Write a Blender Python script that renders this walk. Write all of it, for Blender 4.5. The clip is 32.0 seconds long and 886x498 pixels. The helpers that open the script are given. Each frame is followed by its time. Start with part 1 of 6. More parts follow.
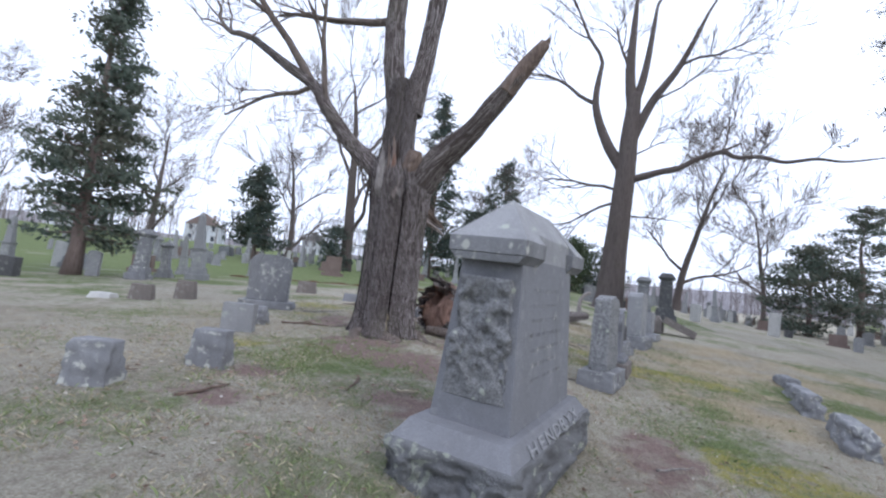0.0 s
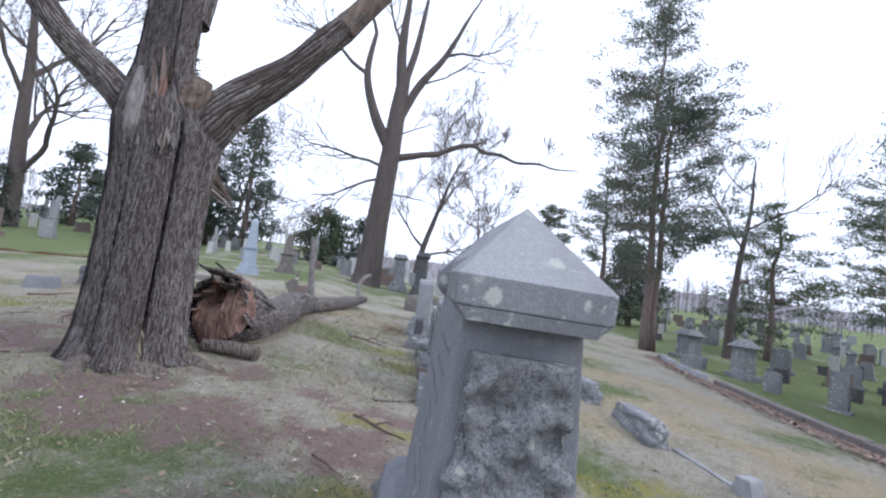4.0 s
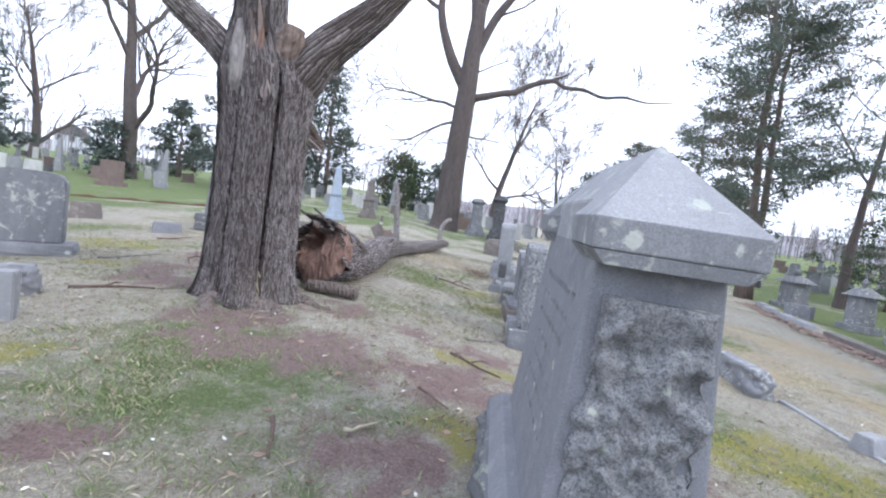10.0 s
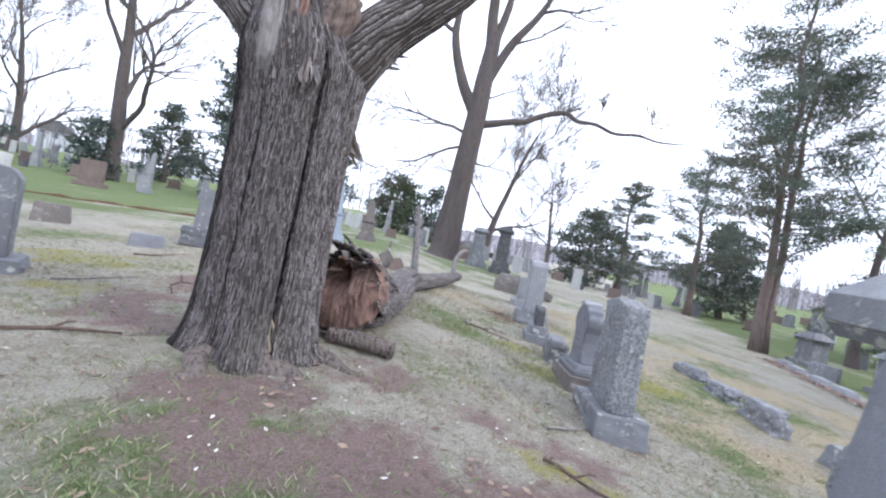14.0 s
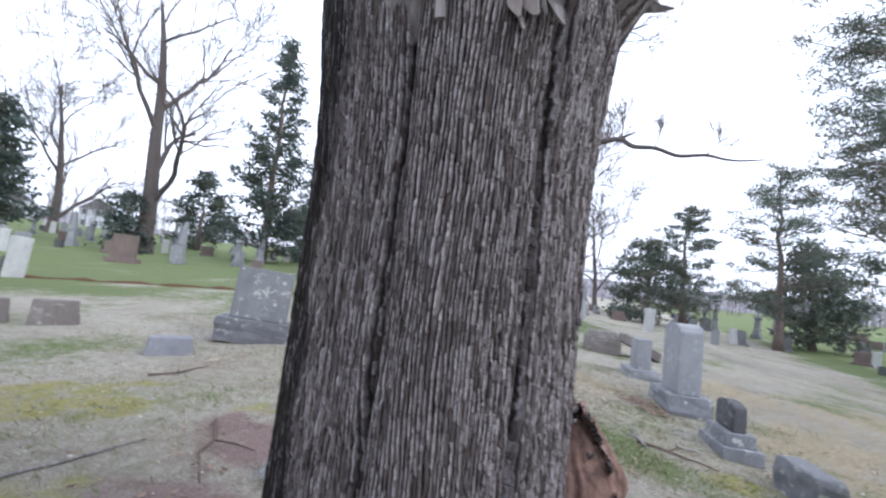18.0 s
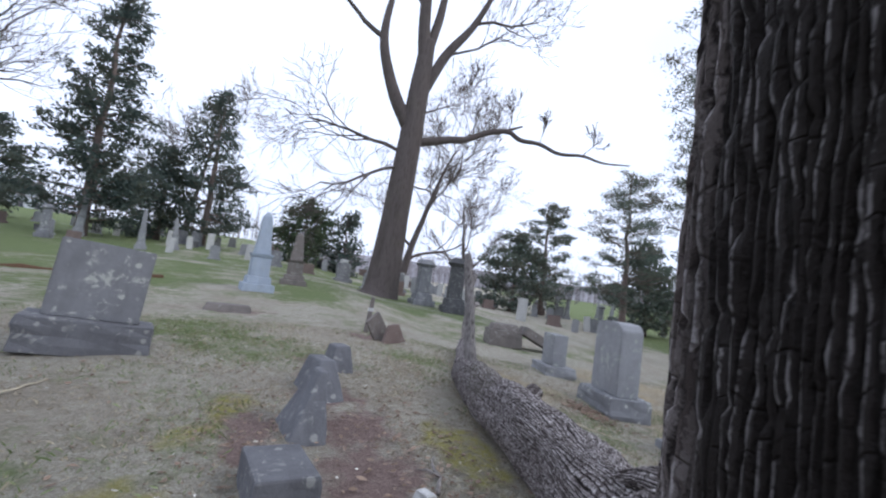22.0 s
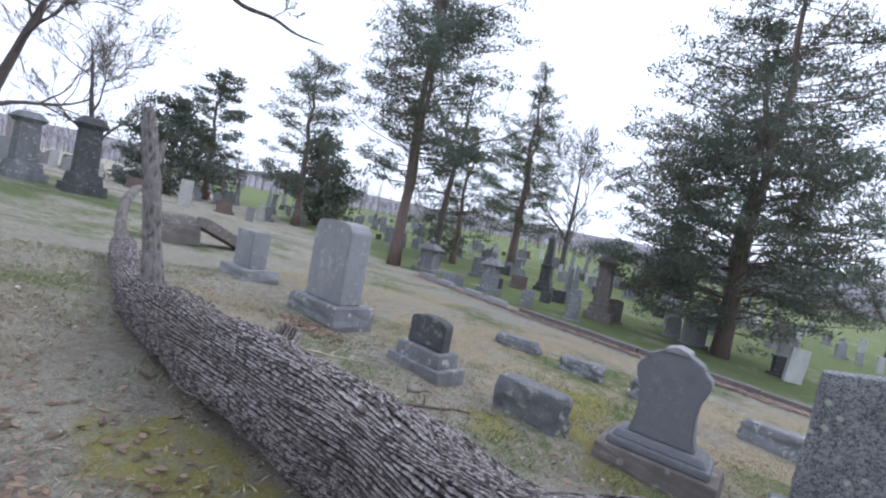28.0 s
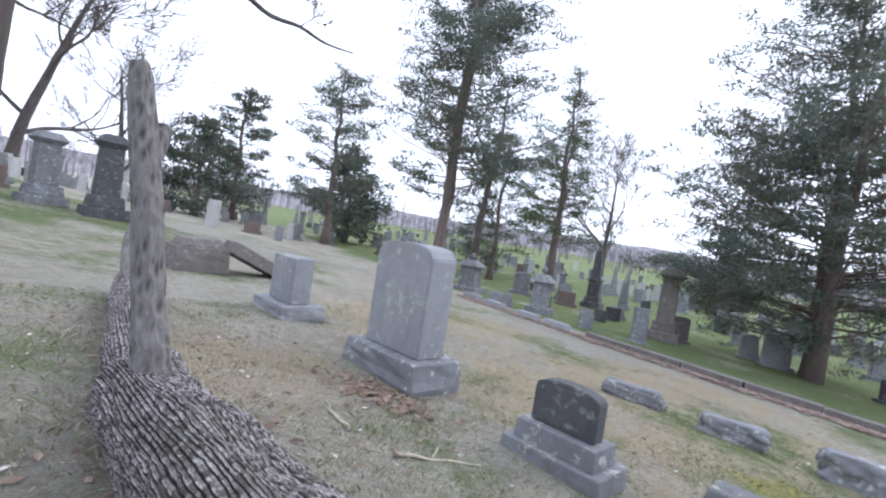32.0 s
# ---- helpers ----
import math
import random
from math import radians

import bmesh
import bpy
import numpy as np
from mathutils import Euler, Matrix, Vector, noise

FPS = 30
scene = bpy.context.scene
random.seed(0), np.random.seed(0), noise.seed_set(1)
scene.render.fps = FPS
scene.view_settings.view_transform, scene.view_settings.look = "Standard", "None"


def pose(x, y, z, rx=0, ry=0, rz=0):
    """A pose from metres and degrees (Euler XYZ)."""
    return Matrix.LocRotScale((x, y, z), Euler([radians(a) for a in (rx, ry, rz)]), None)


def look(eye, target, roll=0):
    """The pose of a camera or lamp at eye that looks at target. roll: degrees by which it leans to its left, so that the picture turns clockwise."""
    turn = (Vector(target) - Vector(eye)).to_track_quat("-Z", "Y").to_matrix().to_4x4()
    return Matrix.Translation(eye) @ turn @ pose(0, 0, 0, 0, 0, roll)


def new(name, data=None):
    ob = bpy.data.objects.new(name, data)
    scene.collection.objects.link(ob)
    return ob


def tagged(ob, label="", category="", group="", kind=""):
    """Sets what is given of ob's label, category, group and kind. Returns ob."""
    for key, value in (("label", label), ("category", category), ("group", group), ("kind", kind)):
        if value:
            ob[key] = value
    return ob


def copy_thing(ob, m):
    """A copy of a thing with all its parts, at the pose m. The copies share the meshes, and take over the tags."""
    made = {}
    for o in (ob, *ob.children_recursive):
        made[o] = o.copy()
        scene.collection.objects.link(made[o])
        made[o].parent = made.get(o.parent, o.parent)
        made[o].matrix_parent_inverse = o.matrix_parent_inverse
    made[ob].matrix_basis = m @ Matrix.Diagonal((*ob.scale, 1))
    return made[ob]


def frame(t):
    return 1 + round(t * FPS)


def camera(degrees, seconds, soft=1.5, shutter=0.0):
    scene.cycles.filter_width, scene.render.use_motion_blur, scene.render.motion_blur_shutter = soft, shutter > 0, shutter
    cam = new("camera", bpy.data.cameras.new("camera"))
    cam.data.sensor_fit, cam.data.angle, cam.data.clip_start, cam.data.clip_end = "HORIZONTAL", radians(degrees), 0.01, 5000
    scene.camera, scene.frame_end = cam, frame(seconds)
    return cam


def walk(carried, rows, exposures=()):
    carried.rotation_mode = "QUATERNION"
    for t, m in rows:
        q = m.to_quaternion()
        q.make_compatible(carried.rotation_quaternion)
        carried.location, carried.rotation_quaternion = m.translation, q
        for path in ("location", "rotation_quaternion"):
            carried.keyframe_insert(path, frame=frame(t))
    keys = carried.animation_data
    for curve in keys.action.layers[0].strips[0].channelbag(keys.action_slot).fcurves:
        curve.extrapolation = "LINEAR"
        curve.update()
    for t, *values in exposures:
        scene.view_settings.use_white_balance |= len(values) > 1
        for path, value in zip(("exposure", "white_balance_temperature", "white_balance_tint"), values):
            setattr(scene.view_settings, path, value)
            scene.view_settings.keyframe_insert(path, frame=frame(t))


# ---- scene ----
cam = camera(88.6, 32.0, 2.2, 0.25)
PATH = [
    (0, (-0.175, 0.434, 0.184), (-0.827, 2.316, 0.358), 6.4),
    (0.5, (-0.309, 0.628, 0.213), (-0.755, 2.577, 0.284), 5.0),
    (1, (-0.521, 0.617, 0.345), (-0.707, 2.595, 0.569), 4.8),
    (1.5, (-0.792, 0.699, 0.357), (-0.907, 2.678, 0.624), 5.7),
    (2, (-1.035, 0.905, 0.318), (-1.012, 2.884, 0.606), 7.9),
    (2.5, (-1.185, 1.007, 0.364), (-1.155, 2.98, 0.69), 6.6),
    (3, (-1.44, 1.386, 0.513), (-1.127, 3.34, 0.801), 9.6),
    (3.5, (-1.556, 1.576, 0.505), (-1.157, 3.523, 0.726), 9.7),
    (4, (-1.584, 1.932, 0.512), (-1.123, 3.871, 0.679), 7.3),
    (4.5, (-1.666, 1.832, 0.498), (-1.207, 3.779, 0.517), 2.2),
    (6.5, (-1.728, 2.009, 0.482), (-1.464, 3.989, 0.376), 5.4),
    (7, (-1.727, 2.006, 0.485), (-1.47, 3.987, 0.39), 5.3),
    (7.5, (-1.739, 1.994, 0.485), (-1.513, 3.978, 0.384), 5.8),
    (8, (-1.74, 1.99, 0.488), (-1.525, 3.976, 0.386), 5.7),
    (8.5, (-1.748, 1.985, 0.483), (-1.551, 3.973, 0.379), 6.0),
    (9, (-1.752, 1.987, 0.481), (-1.563, 3.976, 0.382), 6.3),
    (9.5, (-1.759, 1.982, 0.48), (-1.566, 3.969, 0.369), 6.5),
    (10, (-1.778, 1.976, 0.486), (-1.603, 3.965, 0.369), 7.0),
    (10.5, (-1.82, 1.982, 0.511), (-1.601, 3.97, 0.472), 8.4),
    (11, (-1.926, 1.957, 0.549), (-1.546, 3.917, 0.662), 9.6),
    (11.5, (-2.012, 2.081, 0.548), (-1.588, 4.034, 0.607), 11.7),
    (12, (-2.015, 2.446, 0.532), (-1.683, 4.416, 0.609), 8.9),
    (12.5, (-2.139, 2.657, 0.519), (-1.767, 4.622, 0.488), 9.1),
    (13, (-2.375, 2.932, 0.555), (-1.857, 4.857, 0.712), 10.2),
    (13.5, (-2.496, 3.09, 0.524), (-2.13, 5.055, 0.6), 11.4),
    (14, (-2.553, 3.445, 0.505), (-2.323, 5.431, 0.507), 10.9),
    (14.5, (-2.617, 3.673, 0.546), (-2.5, 5.668, 0.478), 9.7),
    (15, (-2.934, 3.846, 0.604), (-2.702, 5.832, 0.66), 7.7),
    (15.5, (-3.174, 4.024, 0.678), (-2.979, 6.015, 0.698), 7.7),
    (17.5, (-3.521, 5.539, 0.702), (-3.246, 7.517, 0.825), 8.8),
    (18, (-3.674, 5.959, 0.824), (-3.589, 7.95, 0.991), 6.3),
    (18.5, (-3.792, 6.027, 0.93), (-3.892, 8.012, 1.15), 3.3),
    (19, (-4.011, 6.198, 0.897), (-4.101, 8.184, 1.117), 7.4),
    (19.5, (-4.153, 6.626, 0.863), (-4.101, 8.619, 1.019), 9.4),
    (20, (-4.229, 6.907, 0.849), (-4.26, 8.904, 0.94), 7.1),
    (20.5, (-4.312, 7.081, 0.859), (-4.366, 9.07, 1.061), 11.2),
    (21, (-4.3, 7.233, 0.837), (-4.219, 9.225, 0.996), 10.4),
    (21.5, (-4.339, 7.411, 0.818), (-3.882, 9.353, 0.964), 6.6),
    (22, (-4.456, 7.596, 0.792), (-3.782, 9.471, 0.969), 7.7),
    (22.5, (-4.411, 7.786, 0.755), (-3.569, 9.597, 0.865), 5.9),
    (23, (-4.392, 7.897, 0.765), (-3.53, 9.693, 0.936), 6.9),
    (23.5, (-4.4, 7.983, 0.768), (-3.473, 9.75, 0.904), 7.6),
    (24, (-4.5, 8.165, 0.788), (-3.399, 9.835, 0.809), 8.8),
    (24.5, (-4.583, 8.264, 0.795), (-3.323, 9.817, 0.846), 12.3),
    (25, (-4.503, 8.44, 0.842), (-3.114, 9.874, 0.724), 8.7),
    (25.5, (-4.499, 8.701, 0.797), (-3.018, 10.044, 0.752), 9.1),
    (26, (-4.237, 8.832, 0.761), (-2.625, 10.016, 0.776), 7.7),
    (26.5, (-4.33, 9.03, 0.783), (-2.63, 10.083, 0.764), 10.6),
    (28.5, (-4.0, 9.355, 0.793), (-2.201, 10.224, 0.693), 9.4),
    (29, (-3.939, 9.519, 0.821), (-2.075, 10.243, 0.789), 9.0),
    (29.5, (-3.794, 9.709, 0.774), (-1.981, 10.553, 0.744), 7.7),
    (30, (-3.549, 9.893, 0.741), (-1.783, 10.827, 0.648), 9.8),
    (30.5, (-3.449, 10.052, 0.738), (-1.666, 10.959, 0.707), 9.6),
    (31, (-3.425, 10.321, 0.778), (-1.573, 11.076, 0.793), 8.6),
    (31.5, (-3.291, 10.582, 0.763), (-1.501, 11.474, 0.744), 9.1),
    (32, (-3.077, 10.84, 0.741), (-1.368, 11.879, 0.699), 8.9),
]
walk(cam, [(t, look(eye, target, roll)) for t, eye, target, roll in PATH],
     [(0.0, 0.0), (4.0, 0.2), (7.0, 0.6), (10.5, 0.66), (13.0, 0.66), (15.5, 0.76), (19.0, 0.35), (21.5, -0.02), (23.5, -0.35), (25.0, -0.35), (26.5, -0.2), (29.0, 0.3), (32.0, 0.45)])

# ---- sky, sun ----
SUN_EL, SUN_AZ = 38.0, 118.0     # degrees: height, and turn from +y towards +x
scene.view_settings.exposure = 0.0
world = bpy.data.worlds.new("overcast_sky")
scene.world = world
world.use_nodes = True
wn = world.node_tree
wn.nodes.clear()
sky = wn.nodes.new("ShaderNodeTexSky")
sky.sky_type, sky.sun_disc = "NISHITA", False
sky.sun_elevation, sky.sun_rotation = radians(SUN_EL), radians(SUN_AZ)
sky.air_density, sky.dust_density, sky.ozone_density = 1.0, 3.0, 1.0
bg_sky = wn.nodes.new("ShaderNodeBackground")
bg_sky.inputs[1].default_value = 0.10
wn.links.new(sky.outputs[0], bg_sky.inputs[0])
bg_cloud = wn.nodes.new("ShaderNodeBackground")
bg_cloud.inputs[0].default_value = (0.85, 0.94, 1.17, 1)
bg_cloud.inputs[1].default_value = 1.42
tc = wn.nodes.new("ShaderNodeTexCoord")
cn = wn.nodes.new("ShaderNodeTexNoise")
cn.inputs["Scale"].default_value, cn.inputs["Detail"].default_value = 2.2, 5.0
wn.links.new(tc.outputs["Generated"], cn.inputs["Vector"])
cr = wn.nodes.new("ShaderNodeMapRange")
cr.inputs[1].default_value, cr.inputs[2].default_value = 0.32, 0.52
cr.inputs[3].default_value, cr.inputs[4].default_value = 0.86, 1.0
wn.links.new(cn.outputs["Fac"], cr.inputs[0])
mixw = wn.nodes.new("ShaderNodeMixShader")
wn.links.new(cr.outputs[0], mixw.inputs[0])
wn.links.new(bg_sky.outputs[0], mixw.inputs[1])
wn.links.new(bg_cloud.outputs[0], mixw.inputs[2])
wo = wn.nodes.new("ShaderNodeOutputWorld")
wn.links.new(mixw.outputs[0], wo.inputs[0])
sun = new("sun", bpy.data.lights.new("sun", "SUN"))
sun.data.energy, sun.data.angle, sun.data.color = 1.0, radians(20), (1.0, 0.97, 0.95)
_az, _el = radians(SUN_AZ), radians(SUN_EL)
_d = Vector((math.sin(_az) * math.cos(_el), math.cos(_az) * math.cos(_el), math.sin(_el)))
sun.matrix_world = look(tuple(_d * 60), (0, 0, 0))


# ---- materials ----
def rgb(c):
    return (c[0], c[1], c[2], 1)


class Nodes:
    """A small builder for node materials."""

    def __init__(self, name):
        self.mat = bpy.data.materials.new(name)
        self.mat.use_nodes = True
        self.t = self.mat.node_tree
        self.bsdf = self.t.nodes["Principled BSDF"]
        self.co = self.t.nodes.new("ShaderNodeTexCoord").outputs["Object"]

    def link(self, a, b):
        self.t.links.new(a, b)

    def scaled(self, s):
        n = self.t.nodes.new("ShaderNodeMapping")
        n.inputs["Scale"].default_value = s
        self.link(self.co, n.inputs["Vector"])
        return n.outputs[0]

    def noise(self, scale, detail=4, rough=0.55, vec=None, out="Fac", dist=0.0):
        n = self.t.nodes.new("ShaderNodeTexNoise")
        n.inputs["Scale"].default_value, n.inputs["Detail"].default_value = scale, detail
        n.inputs["Roughness"].default_value, n.inputs["Distortion"].default_value = rough, dist
        self.link(vec or self.co, n.inputs["Vector"])
        return n.outputs[out]

    def voronoi(self, scale, vec=None, feature="F1"):
        n = self.t.nodes.new("ShaderNodeTexVoronoi")
        n.feature = feature
        n.inputs["Scale"].default_value = scale
        self.link(vec or self.co, n.inputs["Vector"])
        return n.outputs["Distance"]

    def span(self, v, a, b, lo=0.0, hi=1.0):
        n = self.t.nodes.new("ShaderNodeMapRange")
        for k, x in enumerate((a, b, lo, hi)):
            n.inputs[k + 1].default_value = x
        self.link(v, n.inputs[0])
        return n.outputs[0]

    def mix(self, f, a, b, blend="MIX"):
        n = self.t.nodes.new("ShaderNodeMix")
        n.data_type, n.blend_type = "RGBA", blend
        for k, x in ((0, f), (6, a), (7, b)):
            if isinstance(x, (tuple, list)):
                n.inputs[k].default_value = rgb(x)
            elif isinstance(x, (int, float)):
                n.inputs[k].default_value = x
            else:
                self.link(x, n.inputs[k])
        return n.outputs[2]

    def math(self, op, a, b=0.0):
        n = self.t.nodes.new("ShaderNodeMath")
        n.operation = op
        for k, x in enumerate((a, b)):
            if isinstance(x, (int, float)):
                n.inputs[k].default_value = x
            else:
                self.link(x, n.inputs[k])
        return n.outputs[0]

    def attr(self, name):
        n = self.t.nodes.new("ShaderNodeAttribute")
        n.attribute_name = name
        return n.outputs["Fac"]

    def rand(self):
        return self.t.nodes.new("ShaderNodeObjectInfo").outputs["Random"]

    def island(self):
        return self.t.nodes.new("ShaderNodeNewGeometry").outputs["Random Per Island"]

    def done(self, colour, rough=0.9, bump=None, strength=0.4, dist=0.02, spec=0.3):
        if isinstance(colour, tuple):
            self.bsdf.inputs["Base Color"].default_value = rgb(colour)
        else:
            self.link(colour, self.bsdf.inputs["Base Color"])
        if isinstance(rough, (int, float)):
            self.bsdf.inputs["Roughness"].default_value = rough
        else:
            self.link(rough, self.bsdf.inputs["Roughness"])
        self.bsdf.inputs["Specular IOR Level"].default_value = spec
        if bump is not None:
            n = self.t.nodes.new("ShaderNodeBump")
            n.inputs["Strength"].default_value, n.inputs["Distance"].default_value = strength, dist
            self.link(bump, n.inputs["Height"])
            self.link(n.outputs[0], self.bsdf.inputs["Normal"])
        return self.mat


def stone(name, base, dark, lichen=0.5, pale=(0.5, 0.51, 0.47), cover=0.40, grain=60.0, bump=0.35, streak=0.5, relief=0.012):
    """Weathered granite or sandstone: speckle, soot streaks, lichen spots."""
    n = Nodes(name)
    speck = n.span(n.noise(grain * 2.2, 3, 0.7), 0.35, 0.65)
    c = n.mix(speck, tuple(0.80 * v for v in base), tuple(1.16 * v for v in base))
    soot = n.span(n.noise(2.3, 6, 0.65, n.scaled((1.6, 1.6, 0.55))), 0.42, 0.68)
    c = n.mix(n.math("MULTIPLY", soot, streak), c, dark)
    damp = n.span(n.noise(6.0, 5, 0.6), 0.5, 0.75)
    c = n.mix(n.math("MULTIPLY", damp, 0.35), c, tuple(0.6 * v for v in base))
    spots = n.span(n.math("SUBTRACT", n.noise(9.0, 6, 0.72, dist=0.6), n.math("MULTIPLY", n.noise(1.7, 2), 0.35)), cover, cover + 0.07)
    c = n.mix(n.math("MULTIPLY", spots, lichen), c, pale)
    rosette = n.math("MULTIPLY", n.span(n.math("ADD", n.voronoi(6.0), n.math("MULTIPLY", n.noise(38, 4, 0.7), 0.30)), 0.36, 0.31), n.span(n.noise(2.6, 3), 0.42, 0.50))
    c = n.mix(n.math("MULTIPLY", rosette, min(1.0, 1.1 * lichen)), c, n.mix(n.noise(70, 3), tuple(0.8 * v for v in pale), tuple(1.12 * v for v in pale)))
    tint = n.span(n.rand(), 0, 1, 0.88, 1.1)
    c = n.mix(1.0, c, n.mix(tint, (0, 0, 0), (1, 1, 1)), "MULTIPLY")
    h = n.math("ADD", n.noise(grain, 6, 0.7), n.math("MULTIPLY", n.noise(12, 4), 1.3))
    return n.done(c, n.span(n.noise(20, 3), 0.3, 0.7, 0.72, 0.95), h, bump, relief)


GRANITE = stone("grey_granite", (0.23, 0.235, 0.25), (0.10, 0.10, 0.11), 0.75)
ROCK = stone("rock_faced_granite", (0.25, 0.255, 0.27), (0.15, 0.15, 0.16), 0.9, streak=0.4, pale=(0.47, 0.50, 0.43), bump=0.9, relief=0.035, cover=0.40)
GRANITE_LIGHT = stone("light_granite", (0.30, 0.305, 0.32), (0.17, 0.17, 0.18), 0.55, pale=(0.46, 0.49, 0.43))
GRANITE_SMOOTH = stone("honed_grey_granite", (0.20, 0.205, 0.225), (0.13, 0.13, 0.14), 0.12, bump=0.12, streak=0.35)
GRANITE_BLUE = stone("blue_grey_marble", (0.36, 0.42, 0.50), (0.22, 0.25, 0.3), 0.2)
GRANITE_DARK = stone("dark_granite", (0.10, 0.10, 0.105), (0.05, 0.05, 0.055), 0.3)
BROWNSTONE = stone("brownstone", (0.205, 0.155, 0.14), (0.115, 0.088, 0.08), 0.25, pale=(0.33, 0.28, 0.24))
BROWN_GREY = stone("grey_brown_sandstone", (0.195, 0.172, 0.16), (0.10, 0.09, 0.085), 0.3)
FIELD = stone("dark_field_stone", (0.15, 0.152, 0.165), (0.08, 0.08, 0.09), 0.35)


def speckled(name, dark, light, size=75.0, lichen=(0.46, 0.49, 0.43), cover=0.5, chip=0.8):
    """Pitted granite: dark hollows between pale crystals, with lichen flakes."""
    n = Nodes(name)
    pit = n.math("ADD", n.math("MULTIPLY", n.noise(size, 4, 0.6, dist=0.8), 0.7), n.math("MULTIPLY", n.noise(size * 0.35, 4, 0.6), 0.3))
    c = n.mix(n.span(pit, 0.41, 0.57), dark, light)
    c = n.mix(n.math("MULTIPLY", n.span(n.noise(3.0, 4, 0.6), 0.45, 0.7), 0.35), c, tuple(0.7 * v for v in dark))
    flake = n.math("MULTIPLY", n.span(n.math("ADD", n.voronoi(9.0), n.math("MULTIPLY", n.noise(40, 4, 0.7), 0.35)), 0.40, 0.33), n.span(n.noise(3.1, 3), cover, cover + 0.08))
    c = n.mix(flake, c, n.mix(n.noise(80, 3), tuple(0.75 * v for v in lichen), tuple(1.1 * v for v in lichen)))
    return n.done(c, 0.93, n.math("ADD", pit, n.math("MULTIPLY", n.noise(14, 5, 0.6), chip)), 0.9, 0.02, 0.2)


SPECKLED = speckled("pitted_granite", (0.085, 0.09, 0.10), (0.36, 0.365, 0.375))
ROCK_PANEL = speckled("rock_faced_panel", (0.135, 0.137, 0.148), (0.315, 0.32, 0.33), 110.0, cover=0.40, chip=1.1)
MARBLE = stone("weathered_white_marble", (0.55, 0.55, 0.54), (0.28, 0.28, 0.28), 0.15)


def bark_mat(name, ridge, furrow, scale=1.0, strength=0.9, moss=0.25, along=(1, 1, 0.14)):
    n = Nodes(name)
    long = n.scaled(along)
    ridges = n.voronoi(26 * scale, long)
    fib = n.noise(30 * scale, 6, 0.65, long, dist=0.5)
    h = n.math("ADD", n.math("MULTIPLY", ridges, 1.4), fib)
    c = n.mix(n.span(h, 0.45, 1.15), furrow, ridge)
    c = n.mix(n.math("MULTIPLY", n.span(n.noise(3.0, 4, 0.6, long), 0.45, 0.7), 0.55), c, tuple(0.62 * v for v in ridge))
    c = n.mix(n.math("MULTIPLY", n.span(n.noise(1.4, 4), 0.52, 0.72), moss), c, (0.17, 0.17, 0.10))
    flake = n.span(n.noise(60 * scale, 4, 0.7, long), 0.6, 0.7)
    c = n.mix(n.math("MULTIPLY", flake, 0.45), c, tuple(min(1, 2.0 * v) for v in ridge))
    return n.done(c, 0.95, h, strength, 0.03, 0.15)


BARK = bark_mat("furrowed_grey_bark", (0.20, 0.165, 0.15), (0.055, 0.045, 0.042))


